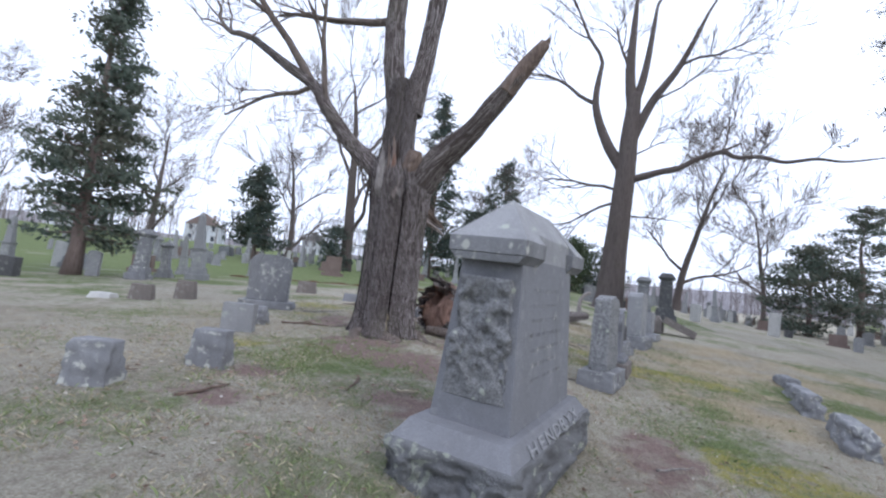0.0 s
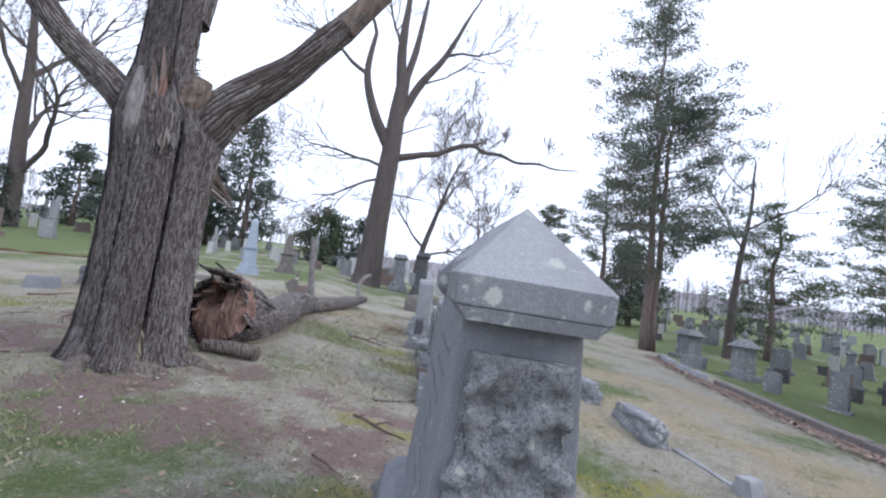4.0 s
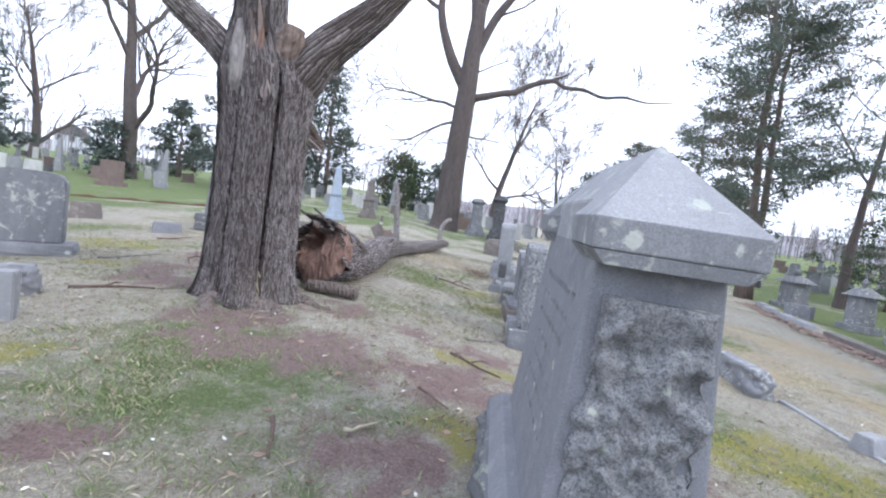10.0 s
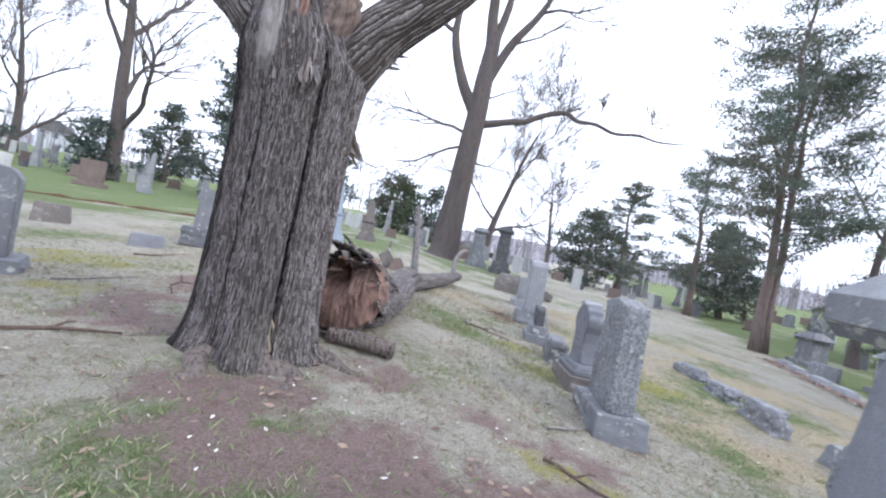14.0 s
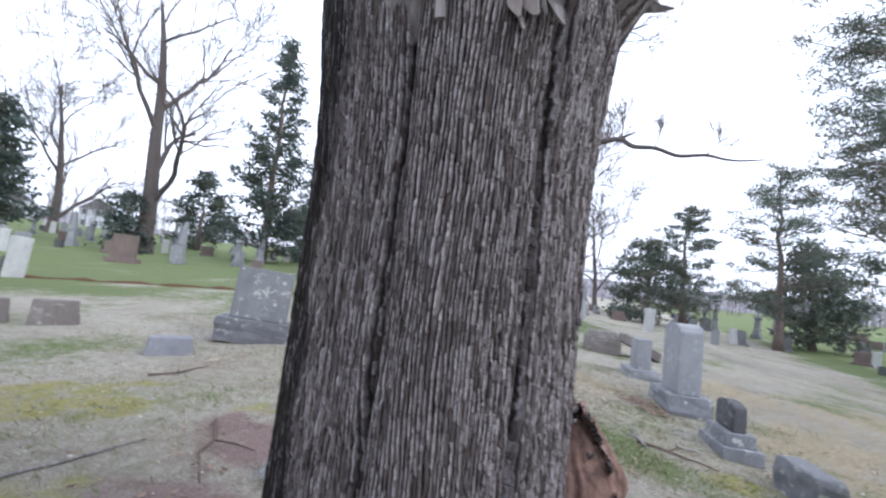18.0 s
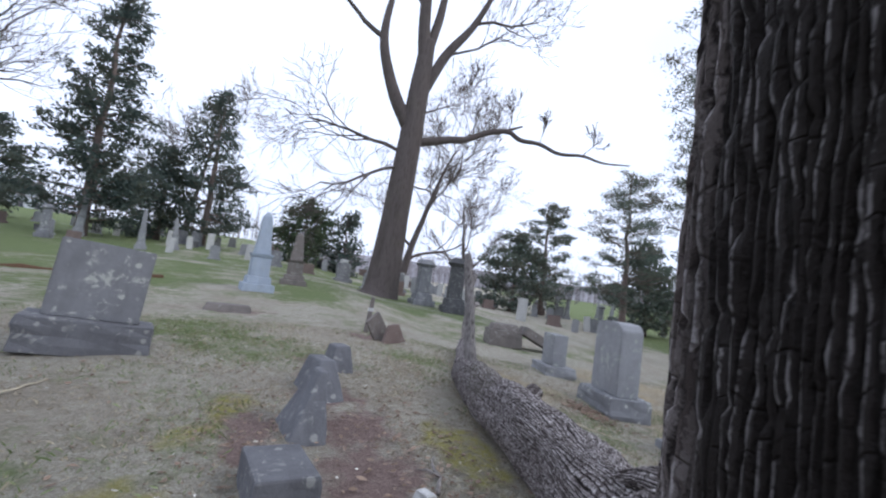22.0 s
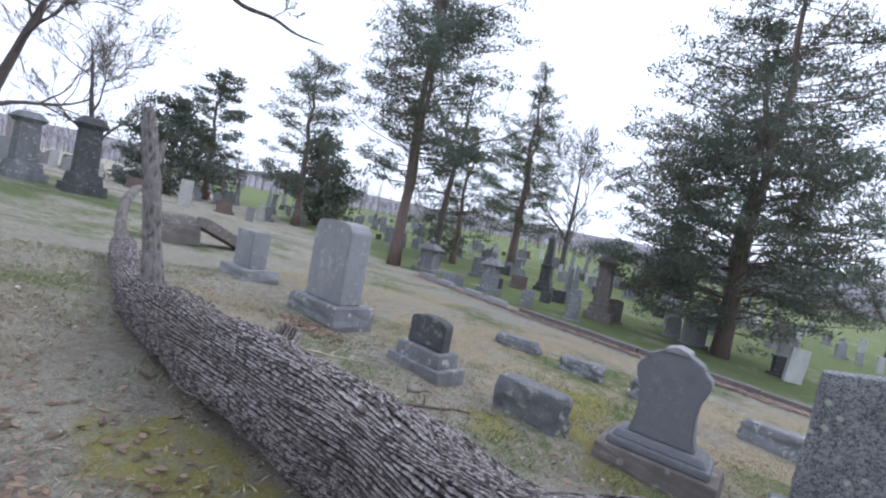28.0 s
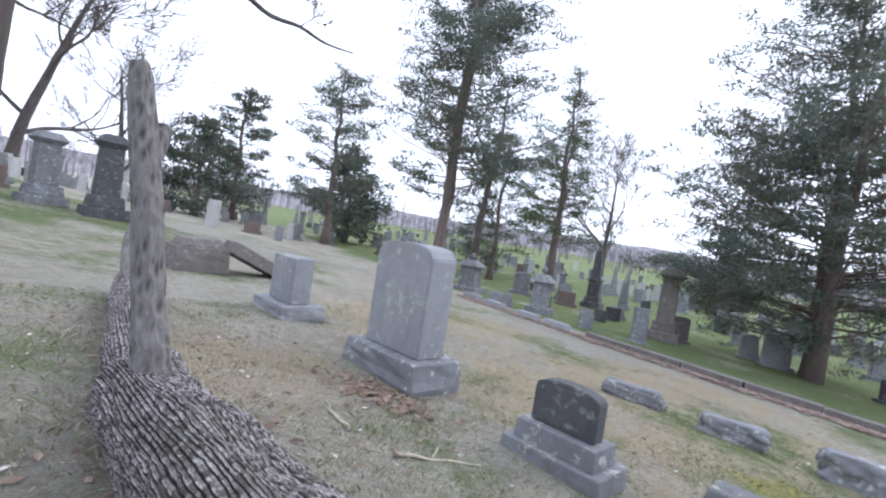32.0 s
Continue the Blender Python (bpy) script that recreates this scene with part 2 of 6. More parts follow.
def plate_mat(name, crack, low, high, pale, dark_sector=False):
    """Plated bark: furrows and cross cracks with crevice shade painted dark, plates each of their own tone, pale flaked
    crests.
    """
    n = Nodes(name)
    fine = n.noise(130, 5, 0.75)
    mid = n.noise(45, 4, 0.7)
    col = n.math("ADD", n.attr("col"), n.math("MULTIPLY", n.math("SUBTRACT", mid, 0.5), 0.6))
    c0 = n.math("FLOOR", col)
    t = n.math("SUBTRACT", col, c0)
    edge = n.math("MINIMUM", t, n.math("SUBTRACT", 1.0, t))

    def white(x, y):
        v = n.t.nodes.new("ShaderNodeCombineXYZ")
        for k, q in enumerate((x, y)):
            if isinstance(q, float):
                v.inputs[k].default_value = q
            else:
                n.link(q, v.inputs[k])
        wnode = n.t.nodes.new("ShaderNodeTexWhiteNoise")
        wnode.noise_dimensions = "2D"
        n.link(v.outputs[0], wnode.inputs["Vector"])
        return wnode.outputs["Value"]

    run = n.math("ADD", n.math("MULTIPLY", n.attr("run"), n.span(white(c0, 3.5), 0, 1, 0.7, 2.0)), n.math("ADD", n.math("MULTIPLY", white(c0, 0.5), 9.0), n.math("MULTIPLY", n.noise(7, 3), 2.5)))
    run = n.math("ADD", run, n.math("MULTIPLY", n.math("SUBTRACT", t, 0.5), n.math("MULTIPLY", n.math("SUBTRACT", white(c0, 7.5), 0.5), 0.3)))
    r0 = n.math("FLOOR", run)
    f = n.math("SUBTRACT", run, r0)
    brk = n.span(n.math("MINIMUM", f, n.math("SUBTRACT", 1.0, f)), 0.0, 0.06)
    tone = white(c0, r0)
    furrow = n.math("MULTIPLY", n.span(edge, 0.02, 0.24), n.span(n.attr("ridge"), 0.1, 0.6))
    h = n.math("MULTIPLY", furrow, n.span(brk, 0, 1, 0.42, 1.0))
    plate = n.mix(n.span(n.math("ADD", tone, n.math("MULTIPLY", n.math("SUBTRACT", mid, 0.5), 0.9)), 0.22, 0.78), low, high)
    # flakes within each plate, with thin breaks between them
    sub = n.math("ADD", n.math("MULTIPLY", col, 2.3), n.math("MULTIPLY", n.math("SUBTRACT", n.noise(22, 3, 0.6), 0.5), 2.2))
    s0 = n.math("FLOOR", sub)
    cut = n.math("SUBTRACT", sub, s0)
    piece = white(s0, n.math("FLOOR", n.math("ADD", n.math("MULTIPLY", run, 1.9), n.math("MULTIPLY", white(s0, 2.5), 5.0))))
    plate = n.mix(n.math("MULTIPLY", n.span(piece, 0.45, 0.95), 0.6), plate, tuple(0.45 * a + 0.3 * b for a, b in zip(high, pale)))
    plate = n.mix(n.math("MULTIPLY", n.span(piece, 0.40, 0.05), 0.6), plate, tuple(0.55 * v for v in low))
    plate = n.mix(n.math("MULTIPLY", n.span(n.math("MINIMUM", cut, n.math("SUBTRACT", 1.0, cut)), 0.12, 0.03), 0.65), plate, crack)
    # Crack colour grows with furrow depth: crevice shade over the bark's own dark tone.
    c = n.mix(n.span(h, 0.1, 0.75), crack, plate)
    streak = n.noise(60, 4, 0.7, dist=0.4)
    band = n.span(n.math("ABSOLUTE", n.math("SUBTRACT", t, 0.30)), 0.17, 0.05)
    crest = n.math("MULTIPLY", n.math("MULTIPLY", n.span(h, 0.5, 0.9), band), n.math("MULTIPLY", n.span(tone, 0.22, 0.55), n.span(streak, 0.40, 0.54)))
    c = n.mix(n.math("MULTIPLY", crest, 0.92), c, pale)
    c = n.mix(n.math("MULTIPLY", n.span(n.noise(2.2, 5, 0.65), 0.5, 0.72), 0.4), c, tuple(0.6 * v for v in low))
    c = n.mix(n.math("MULTIPLY", n.span(n.noise(1.3, 4), 0.55, 0.72), 0.25), c, (0.14, 0.14, 0.08))
    if dark_sector:
        # Nearly black colour over one sector of the trunk.
        c = n.mix(n.math("MULTIPLY", n.attr("dark_sector"), 0.92), c, (0.014, 0.011, 0.010))
        # Pale crests laid over the dark sector: glints painted into the colour.
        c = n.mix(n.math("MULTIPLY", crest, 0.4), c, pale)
    bump = n.math("ADD", h, n.math("ADD", n.math("MULTIPLY", n.math("ADD", tone, n.math("MULTIPLY", piece, 1.3)), 0.35), n.math("MULTIPLY", fine, 0.9)))
    return n.done(c, n.span(n.attr("dark_sector"), 0, 1, 0.9, 0.65), bump, 0.9, 0.012, 0.15)


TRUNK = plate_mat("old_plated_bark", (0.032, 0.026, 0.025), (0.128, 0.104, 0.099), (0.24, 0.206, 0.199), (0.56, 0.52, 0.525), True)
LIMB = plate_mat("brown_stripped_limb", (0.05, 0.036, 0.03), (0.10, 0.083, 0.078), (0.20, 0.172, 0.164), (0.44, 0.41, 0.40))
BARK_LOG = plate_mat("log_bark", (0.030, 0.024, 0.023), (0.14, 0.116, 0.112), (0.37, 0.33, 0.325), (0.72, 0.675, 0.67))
SNAG = bark_mat("patchy_grey_snag", (0.27, 0.25, 0.245), (0.05, 0.043, 0.041), 1.3, 0.9, 0.1, (1, 1, 0.3))
BARK_FAR = bark_mat("brown_bark", (0.125, 0.105, 0.10), (0.06, 0.05, 0.047), 0.6, 0.5, 0.1)
BARK_CEDAR = bark_mat("reddish_cedar_bark", (0.215, 0.168, 0.155), (0.10, 0.078, 0.072), 0.7, 0.5, 0.0)


def wood_mat(name, a, b):
    n = Nodes(name)
    f = n.noise(22, 6, 0.7, n.scaled((1, 1, 0.12)), dist=0.8)
    c = n.mix(n.span(f, 0.35, 0.7), a, b)
    c = n.mix(n.math("MULTIPLY", n.span(n.noise(3, 4), 0.5, 0.7), 0.6), c, tuple(0.4 * v for v in a))
    return n.done(c, 0.85, f, 0.8, 0.02, 0.2)


TORN = wood_mat("torn_red_brown_wood", (0.17, 0.10, 0.08), (0.36, 0.235, 0.19))
STRIPPED = wood_mat("weathered_stripped_limb", (0.12, 0.088, 0.075), (0.29, 0.225, 0.195))
PALE_TORN = wood_mat("pale_torn_wood", (0.27, 0.22, 0.20), (0.52, 0.46, 0.43))
ROTTEN = wood_mat("rotten_dark_wood", (0.085, 0.06, 0.052), (0.19, 0.135, 0.11))
DEADWOOD = wood_mat("grey_dead_wood", (0.16, 0.143, 0.137), (0.36, 0.33, 0.315))
STRAW = wood_mat("pale_splinter", (0.42, 0.36, 0.27), (0.6, 0.54, 0.42))


def leaf_mat(name, a, b, c2):
    n = Nodes(name)
    r = n.island()
    c = n.mix(r, a, b)
    c = n.mix(n.math("MULTIPLY", n.span(n.noise(0.5, 3), 0.45, 0.68), 0.8), c, c2)
    m = n.done(c, 0.8, spec=0.1)
    tr = n.t.nodes.new("ShaderNodeBsdfTranslucent")
    mx = n.t.nodes.new("ShaderNodeMixShader")
    mx.inputs[0].default_value = 0.35
    n.link(c, tr.inputs[0])
    n.link(n.bsdf.outputs[0], mx.inputs[1])
    n.link(tr.outputs[0], mx.inputs[2])
    n.link(mx.outputs[0], n.t.nodes["Material Output"].inputs[0])
    return m


FIR = leaf_mat("dark_fir_needles", (0.06, 0.085, 0.08), (0.14, 0.175, 0.155), (0.12, 0.12, 0.085))
CEDAR = leaf_mat("cedar_foliage", (0.08, 0.108, 0.092), (0.18, 0.218, 0.18), (0.165, 0.145, 0.112))
PINE = leaf_mat("pine_needles", (0.055, 0.085, 0.06), (0.13, 0.17, 0.10), (0.10, 0.11, 0.065))
# Distance haze is part of this grey twig colour.
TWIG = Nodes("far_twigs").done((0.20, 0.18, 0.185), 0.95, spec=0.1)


# ---- shape helpers ----
def ground_z(x, y):
    """Height of the slope: the lawn rises ahead and falls away to the right of the row of stones."""
    X, Y = 40 * math.tanh(x / 40), 60 * math.tanh(y / 60)
    z = -2.176 + 0.0339 * X + 0.0581 * Y - 0.2377 * math.tanh((x + 0.8) / 1.6) - 1.0495 * math.tanh((x - 9) / 8) + 0.0031 * Y * math.tanh((x - 2) / 6)
    rise = min(1.0, max(0.0, (math.hypot(x + 4, y - 6) - 30) / 70))
    left = min(1.0, max(0.0, (10 - x) / 20))
    z += 3.4 * rise * left
    away = max(0.0, math.hypot(x, y) - 90) / 160
    return z + 3.0 * min(1.0, away)


def sheet(verts, faces, smooth=True):
    me = bpy.data.meshes.new("m")
    me.from_pydata([tuple(v) for v in verts], [], [tuple(f) for f in faces])
    if smooth:
        me.polygons.foreach_set("use_smooth", [True] * len(me.polygons))
    return me


def part(name, mesh, material, parent=None, label="", smooth=None):
    """Links a bmesh or a mesh as one object under a thing or a part."""
    if isinstance(mesh, bmesh.types.BMesh):
        me = bpy.data.meshes.new(name)
        mesh.to_mesh(me)
        mesh.free()
    else:
        me = mesh
    me.name = name
    me.materials.clear()
    me.materials.append(material)
    ob = new(name, me)
    if parent is not None:
        ob.parent = parent
    if label:
        ob["label"] = label
    return ob


def thing(name, m, label, category, group="", kind=""):
    """The Empty at the base of a thing."""
    ob = new(name)
    ob.empty_display_size = 0.1
    ob.matrix_world = m
    return tagged(ob, label, category, group, kind)


def block(w0, d0, w1, d1, z0, z1, bev=0.012, rough=0.0, cuts=0, seed=0, at=(0, 0), top_drop=0.0):
    """A block w x d at z0 that tapers to w1 x d1 at z1; rough: rock-faced sides by that many metres."""
    bm = bmesh.new()
    bmesh.ops.create_cube(bm, size=1.0)
    for v in bm.verts:
        up = v.co.z > 0
        w, d = (w1, d1) if up else (w0, d0)
        v.co = Vector((at[0] + v.co.x * w, at[1] + v.co.y * d, z1 if up else z0))
    if bev:
        bmesh.ops.bevel(bm, geom=bm.edges[:], offset=bev, segments=2, affect="EDGES", profile=0.6)
    if cuts:
        bmesh.ops.subdivide_edges(bm, edges=[e for e in bm.edges if e.calc_length() > 0.08], cuts=cuts, use_grid_fill=True)
        bmesh.ops.triangulate(bm, faces=[f for f in bm.faces if len(f.verts) > 4])
    if rough:
        off = Vector((seed * 7.3, seed * 3.1, seed))
        bm.normal_update()
        out = {v: Vector((v.normal.x, v.normal.y, 0)) for v in bm.verts}
        for v in bm.verts:
            h = (v.co.z - z0) / max(1e-6, z1 - z0)
            side = min(1.0, 4 * h) * min(1.0, 6 * (1 - h)) if h < 0.98 else 0
            k = noise.fractal(v.co * 5 + off, 0.8, 2.1, 7) * 0.7 + 0.5 * noise.fractal(v.co * 19 + off, 0.8, 2.1, 4) * (1 if cuts > 8 else 0) + 1.3 * (0.30 - abs(noise.noise(v.co * 5.5 + off * 1.3))) + 0.5 * (0.25 - abs(noise.noise(v.co * 13 + off)))
            c = out[v]
            if c.length > 0.2:
                v.co += c.normalized() * k * rough * (0.25 + side)
            v.co.z += rough * 0.25 * noise.noise(v.co * 6 + off) * (1 if h > 0.5 else 0)
    bm.normal_update()
    for f in bm.faces:
        f.smooth = cuts >= 5 and rough > 0
    return bm


def joined(*bms):
    out = bmesh.new()
    for bm in bms:
        me = bpy.data.meshes.new("tmp")
        bm.to_mesh(me)
        bm.free()
        out.from_mesh(me)
        bpy.data.meshes.remove(me)
    return out


def profile_slab(points, depth, bev=0.012):
    """A slab whose front outline is given as (x, z) points, counter-clockwise, extruded over y."""
    bm = bmesh.new()
    vs = [bm.verts.new((x, -depth / 2, z)) for x, z in points]
    f = bm.faces.new(vs)
    r = bmesh.ops.extrude_face_region(bm, geom=[f])
    bmesh.ops.translate(bm, vec=(0, depth, 0), verts=[v for v in r["geom"] if isinstance(v, bmesh.types.BMVert)])
    bmesh.ops.recalc_face_normals(bm, faces=bm.faces[:])
    if bev:
        bmesh.ops.bevel(bm, geom=[e for e in bm.edges if len(e.link_faces) == 2 and e.calc_face_angle() > 0.5], offset=bev, segments=2, affect="EDGES")
    return bm


def frame_along(p, q):
    d = (q - p).normalized()
    s = d.cross(Vector((0, 0, 1)) if abs(d.z) < 0.95 else Vector((1, 0, 0))).normalized()
    return s, d.cross(s).normalized()


class Tubes:
    """Many tapered tubes in one mesh."""

    def __init__(self):
        self.v, self.f = [], []

    def tube(self, pts, radii, n=6, cap=True):
        base = len(self.v)
        pts = [Vector(p) for p in pts]
        s = None
        for i, p in enumerate(pts):
            q, o = (pts[i + 1], p) if i + 1 < len(pts) else (p, pts[i - 1])
            a, b = frame_along(o, q)
            if s is not None:
                d = (q - o).normalized()
                a = (s - d * s.dot(d))
                a = a.normalized() if a.length > 1e-5 else s
                b = d.cross(a)
            s = a
            for k in range(n):
                t = 2 * math.pi * k / n
                self.v.append(p + (a * math.cos(t) + b * math.sin(t)) * radii[i])
        for i in range(len(pts) - 1):
            for k in range(n):
                x, y = base + i * n + k, base + i * n + (k + 1) % n
                self.f.append((x, y, y + n, x + n))
        if cap:
            self.f.append(tuple(range(base + n - 1, base - 1, -1)))
            self.f.append(tuple(base + (len(pts) - 1) * n + k for k in range(n)))
        return self

    def mesh(self, smooth=True):
        return sheet(self.v, self.f, smooth)


def rand_perp(rng, d):
    v = Vector((rng.uniform(-1, 1), rng.uniform(-1, 1), rng.uniform(-1, 1)))
    v -= d * v.dot(d)
    return v.normalized() if v.length > 1e-4 else Vector((1, 0, 0))


def limb(T, rng, p, d, length, r, level, spread=0.6, up=0.25, wander=0.34, twig=0.012, sides=(9, 7, 5, 4, 3)):
    """A limb and, from it, smaller ones, down to twigs."""
    n = max(3, int(4 + length / 1.2)) if level < 3 else 3
    pts, rad = [p], [r]
    at = []
    for i in range(n):
        d = (d + rand_perp(rng, d) * wander * rng.random() + Vector((0, 0, up * 0.12))).normalized()
        p = p + d * (length / n)
        r2 = max(twig * 0.6, r * (1 - 0.62 * (i + 1) / n))
        pts.append(p)
        rad.append(r2)
        at.append((p, d, r2))
    T.tube(pts, rad, sides[min(level, 4)], cap=level == 0)
    if r < 0.006 or level >= 4:
        return
    kids = {0: 6, 1: 7, 2: 7, 3: 5}[level]
    for k in range(kids):
        q, e, rr = at[min(n - 1, int((0.3 + 0.7 * (k + rng.random()) / kids) * n))]
        way = (e + rand_perp(rng, e) * rng.uniform(0.5, 1.1) * spread * 1.5 + Vector((0, 0, up))).normalized()
        limb(T, rng, q, way, length * rng.uniform(0.38, 0.68), rr * rng.uniform(0.4, 0.7), level + 1, spread, up, wander * 1.15, twig, sides)


def bare_tree(name, x, y, height, r, label, seed, fork=0.3, lean=(0, 0), mat=None, twig=0.012, limbs=7, group="bare trees"):
    rng = random.Random(seed)
    z = ground_z(x, y)
    t = thing(name, pose(x, y, z), label, "tree", group)
    T = Tubes()
    pts, rad, p, d = [Vector((0, 0, -0.15))], [r * 1.55], Vector((0, 0, 0)), Vector((lean[0], lean[1], 1)).normalized()
    n = 12
    at = []
    for i in range(n):
        pts.append(p.copy())
        rad.append(r * (1.35 if i == 0 else 1.0) * (1 - 0.88 * (i / n) ** 1.1))
        at.append((p.copy(), d.copy(), rad[-1]))
        d = (d + Vector((rng.uniform(-1, 1), rng.uniform(-1, 1), 0)) * 0.07).normalized()
        p = p + d * height / n
    T.tube(pts, rad, 14)
    part("trunk", T.mesh(), mat or BARK_FAR, t)
    for k in range(limbs):
        i = min(n - 1, int(n * (fork + (0.98 - fork) * k / max(1, limbs - 1))))
        q, e, rr = at[i]
        a = k * 2.4 + rng.uniform(-0.5, 0.5)
        way = Vector((math.cos(a) * 0.75, math.sin(a) * 0.75, rng.uniform(0.35, 0.95))).normalized()
        B = Tubes()
        limb(B, rng, q, way, height * rng.uniform(0.30, 0.46) * (1.15 - 0.4 * k / limbs), rr * rng.uniform(0.42, 0.62), 1, twig=twig)
        part("branch", B.mesh(), mat or BARK_FAR, t)
    return t


def tufts(rng, centres, per, size, flat=0.42):
    """Small crossed leaf sprays round the given centres, as vertices and faces."""
    c = np.repeat(np.array(centres, float), per, 0)
    n = len(c)
    g = np.random.RandomState(rng.randint(0, 10 ** 6))
    c = c + g.normal(0, 1, (n, 3)) * np.array([1, 1, flat]) * np.repeat(np.array([max(size * 1.9, 0.27)]), 3)
    a = g.normal(0, 1, (n, 3))
    a /= np.linalg.norm(a, axis=1)[:, None]
    b = np.cross(a, g.normal(0, 1, (n, 3)))
    b /= np.linalg.norm(b, axis=1)[:, None] + 1e-9
    s = size * g.uniform(0.5, 1.3, (n, 1))
    w = 0.22 if size < 0.13 else 0.36
    v = np.stack([c - a * s * 0.9, c + b * s * w, c + a * s, c - b * s * w], 1).reshape(-1, 3)
    f = np.arange(4 * n).reshape(-1, 4)
    return v, f


def conifer(name, x, y, height, width, label, seed, mat, bare=0.15, r=0.25, stems=1, shape=1.0, per=26, size=0.22, dens=1.0, bark=None, group="evergreens"):
    """An evergreen: stems, boughs and a ragged crown of sprays with gaps."""
    rng = random.Random(seed)
    z = ground_z(x, y)
    t = thing(name, pose(x, y, z), label, "tree", group)
    centres = []
    for s in range(stems):
        T, B = Tubes(), Tubes()
        lean = Vector((rng.uniform(-1, 1), rng.uniform(-1, 1), 0)) * (0.055 if stems > 1 else 0.02)
        off = Vector((s * r * 2.1 - (stems - 1) * r, rng.uniform(-0.2, 0.2), 0))
        h = height * (1 - 0.22 * s)
        spine = [off + lean * h * k / 10 + Vector((rng.uniform(-1, 1), rng.uniform(-1, 1), 0)) * 0.06 * k ** 0.5 + Vector((0, 0, h * k / 10 - (0.15 if k == 0 else 0))) for k in range(11)]
        T.tube(spine, [r * (1.35 if k == 0 else 1) * (1 - 0.93 * k / 10) + 0.01 for k in range(11)], 10)
        part("trunk", T.mesh(), bark or BARK_CEDAR, t)
        nb = int((34 if size < 0.16 else 52) * dens * (1.0 if stems == 1 else 0.75))
        for k in range(nb):
            u = bare + (0.99 - bare) * (k + rng.random()) / nb
            q = spine[0].lerp(spine[10], u) if stems == 1 else spine[min(9, int(u * 10))].lerp(spine[min(10, int(u * 10) + 1)], u * 10 % 1)
            prof = (1 - u) ** shape * (0.55 + 0.45 * min(1, (u - bare) / 0.12 + 0.35))
            L = width / 2 * prof * rng.uniform(0.6, 1.25) * (1.0 if size < 0.16 else 1.15) + 0.15
            a = rng.uniform(0, 6.283)
            way = Vector((math.cos(a), math.sin(a), rng.uniform(0.0, 0.5)))
            e = q + way * L
            mid = q.lerp(e, 0.5) + Vector((0, 0, -0.06 * L))
            B.tube([q, mid, e], [0.045 * r / 0.25 * (1.2 - u), 0.03 * r / 0.25, 0.008], 4, cap=False)
            m = max(1, int(L / 0.5))
            for j in range(m):
                w = (j + rng.random()) / m
                if w < 0.35 and u < 0.8:
                    continue
                c = q.lerp(mid, 2 * w) if w < 0.5 else mid.lerp(e, 2 * w - 1)
                side = rand_perp(rng, way.normalized()) * L * 0.28 * (1 - 0.3 * w) * rng.random()
                centres.append(tuple(c + side))
        tagged(part("bough", B.mesh(), bark or BARK_CEDAR, t), kind="stuff")
    v, f = tufts(rng, centres, per, size)
    part("crown", sheet(v, f, False), mat, t)
    return t


def shard(rng, p, d, L, w, th):
    """One torn splinter: a flat tapering sliver with a ragged end."""
    p, d = Vector(p), Vector(d).normalized()
    a, b = frame_along(p, p + d)
    q = rng.uniform(0, 6.28)
    a, b = a * math.cos(q) + b * math.sin(q), b * math.cos(q) - a * math.sin(q)
    v, f = [], []
    bend = a * rng.uniform(-0.08, 0.08) * L + b * rng.uniform(-0.06, 0.06) * L
    n = 6
    for i in range(n + 1):
        u = i / n
        c = p + d * (L * u - 0.1) + bend * u * u
        k = (1 - 0.75 * u ** 1.5) * rng.uniform(0.8, 1.15) if i < n else 0.1
        for sx, sy in ((-1, -1), (1, -1), (1, 1), (-1, 1)):
            v.append(c + a * sx * w / 2 * k * rng.uniform(0.85, 1.1) + b * sy * th / 2 * (0.4 + 0.6 * k))
    for i in range(n):
        for k in range(4):
            x, y = 4 * i + k, 4 * i + (k + 1) % 4
            f.append((x, y, y + 4, x + 4))
    f += [(3, 2, 1, 0), tuple(4 * n + k for k in range(4))]
    return sheet(v, f, False)


def _hash(c, r, s):
    x = np.sin(c * 127.1 + r * 311.7 + s * 74.7) * 43758.5453
    return x - np.floor(x)


def _value(x, y, period, s):
    """Smooth value noise, periodic in x."""
    x0, y0 = np.floor(x), np.floor(y)
    fx, fy = x - x0, y - y0
    fx, fy = fx * fx * (3 - 2 * fx), fy * fy * (3 - 2 * fy)
    a, b = np.mod(x0, period), np.mod(x0 + 1, period)
    top = _hash(a, y0, s) * (1 - fx) + _hash(b, y0, s) * fx
    low = _hash(a, y0 + 1, s) * (1 - fx) + _hash(b, y0 + 1, s) * fx
    return top * (1 - fy) + low * fy


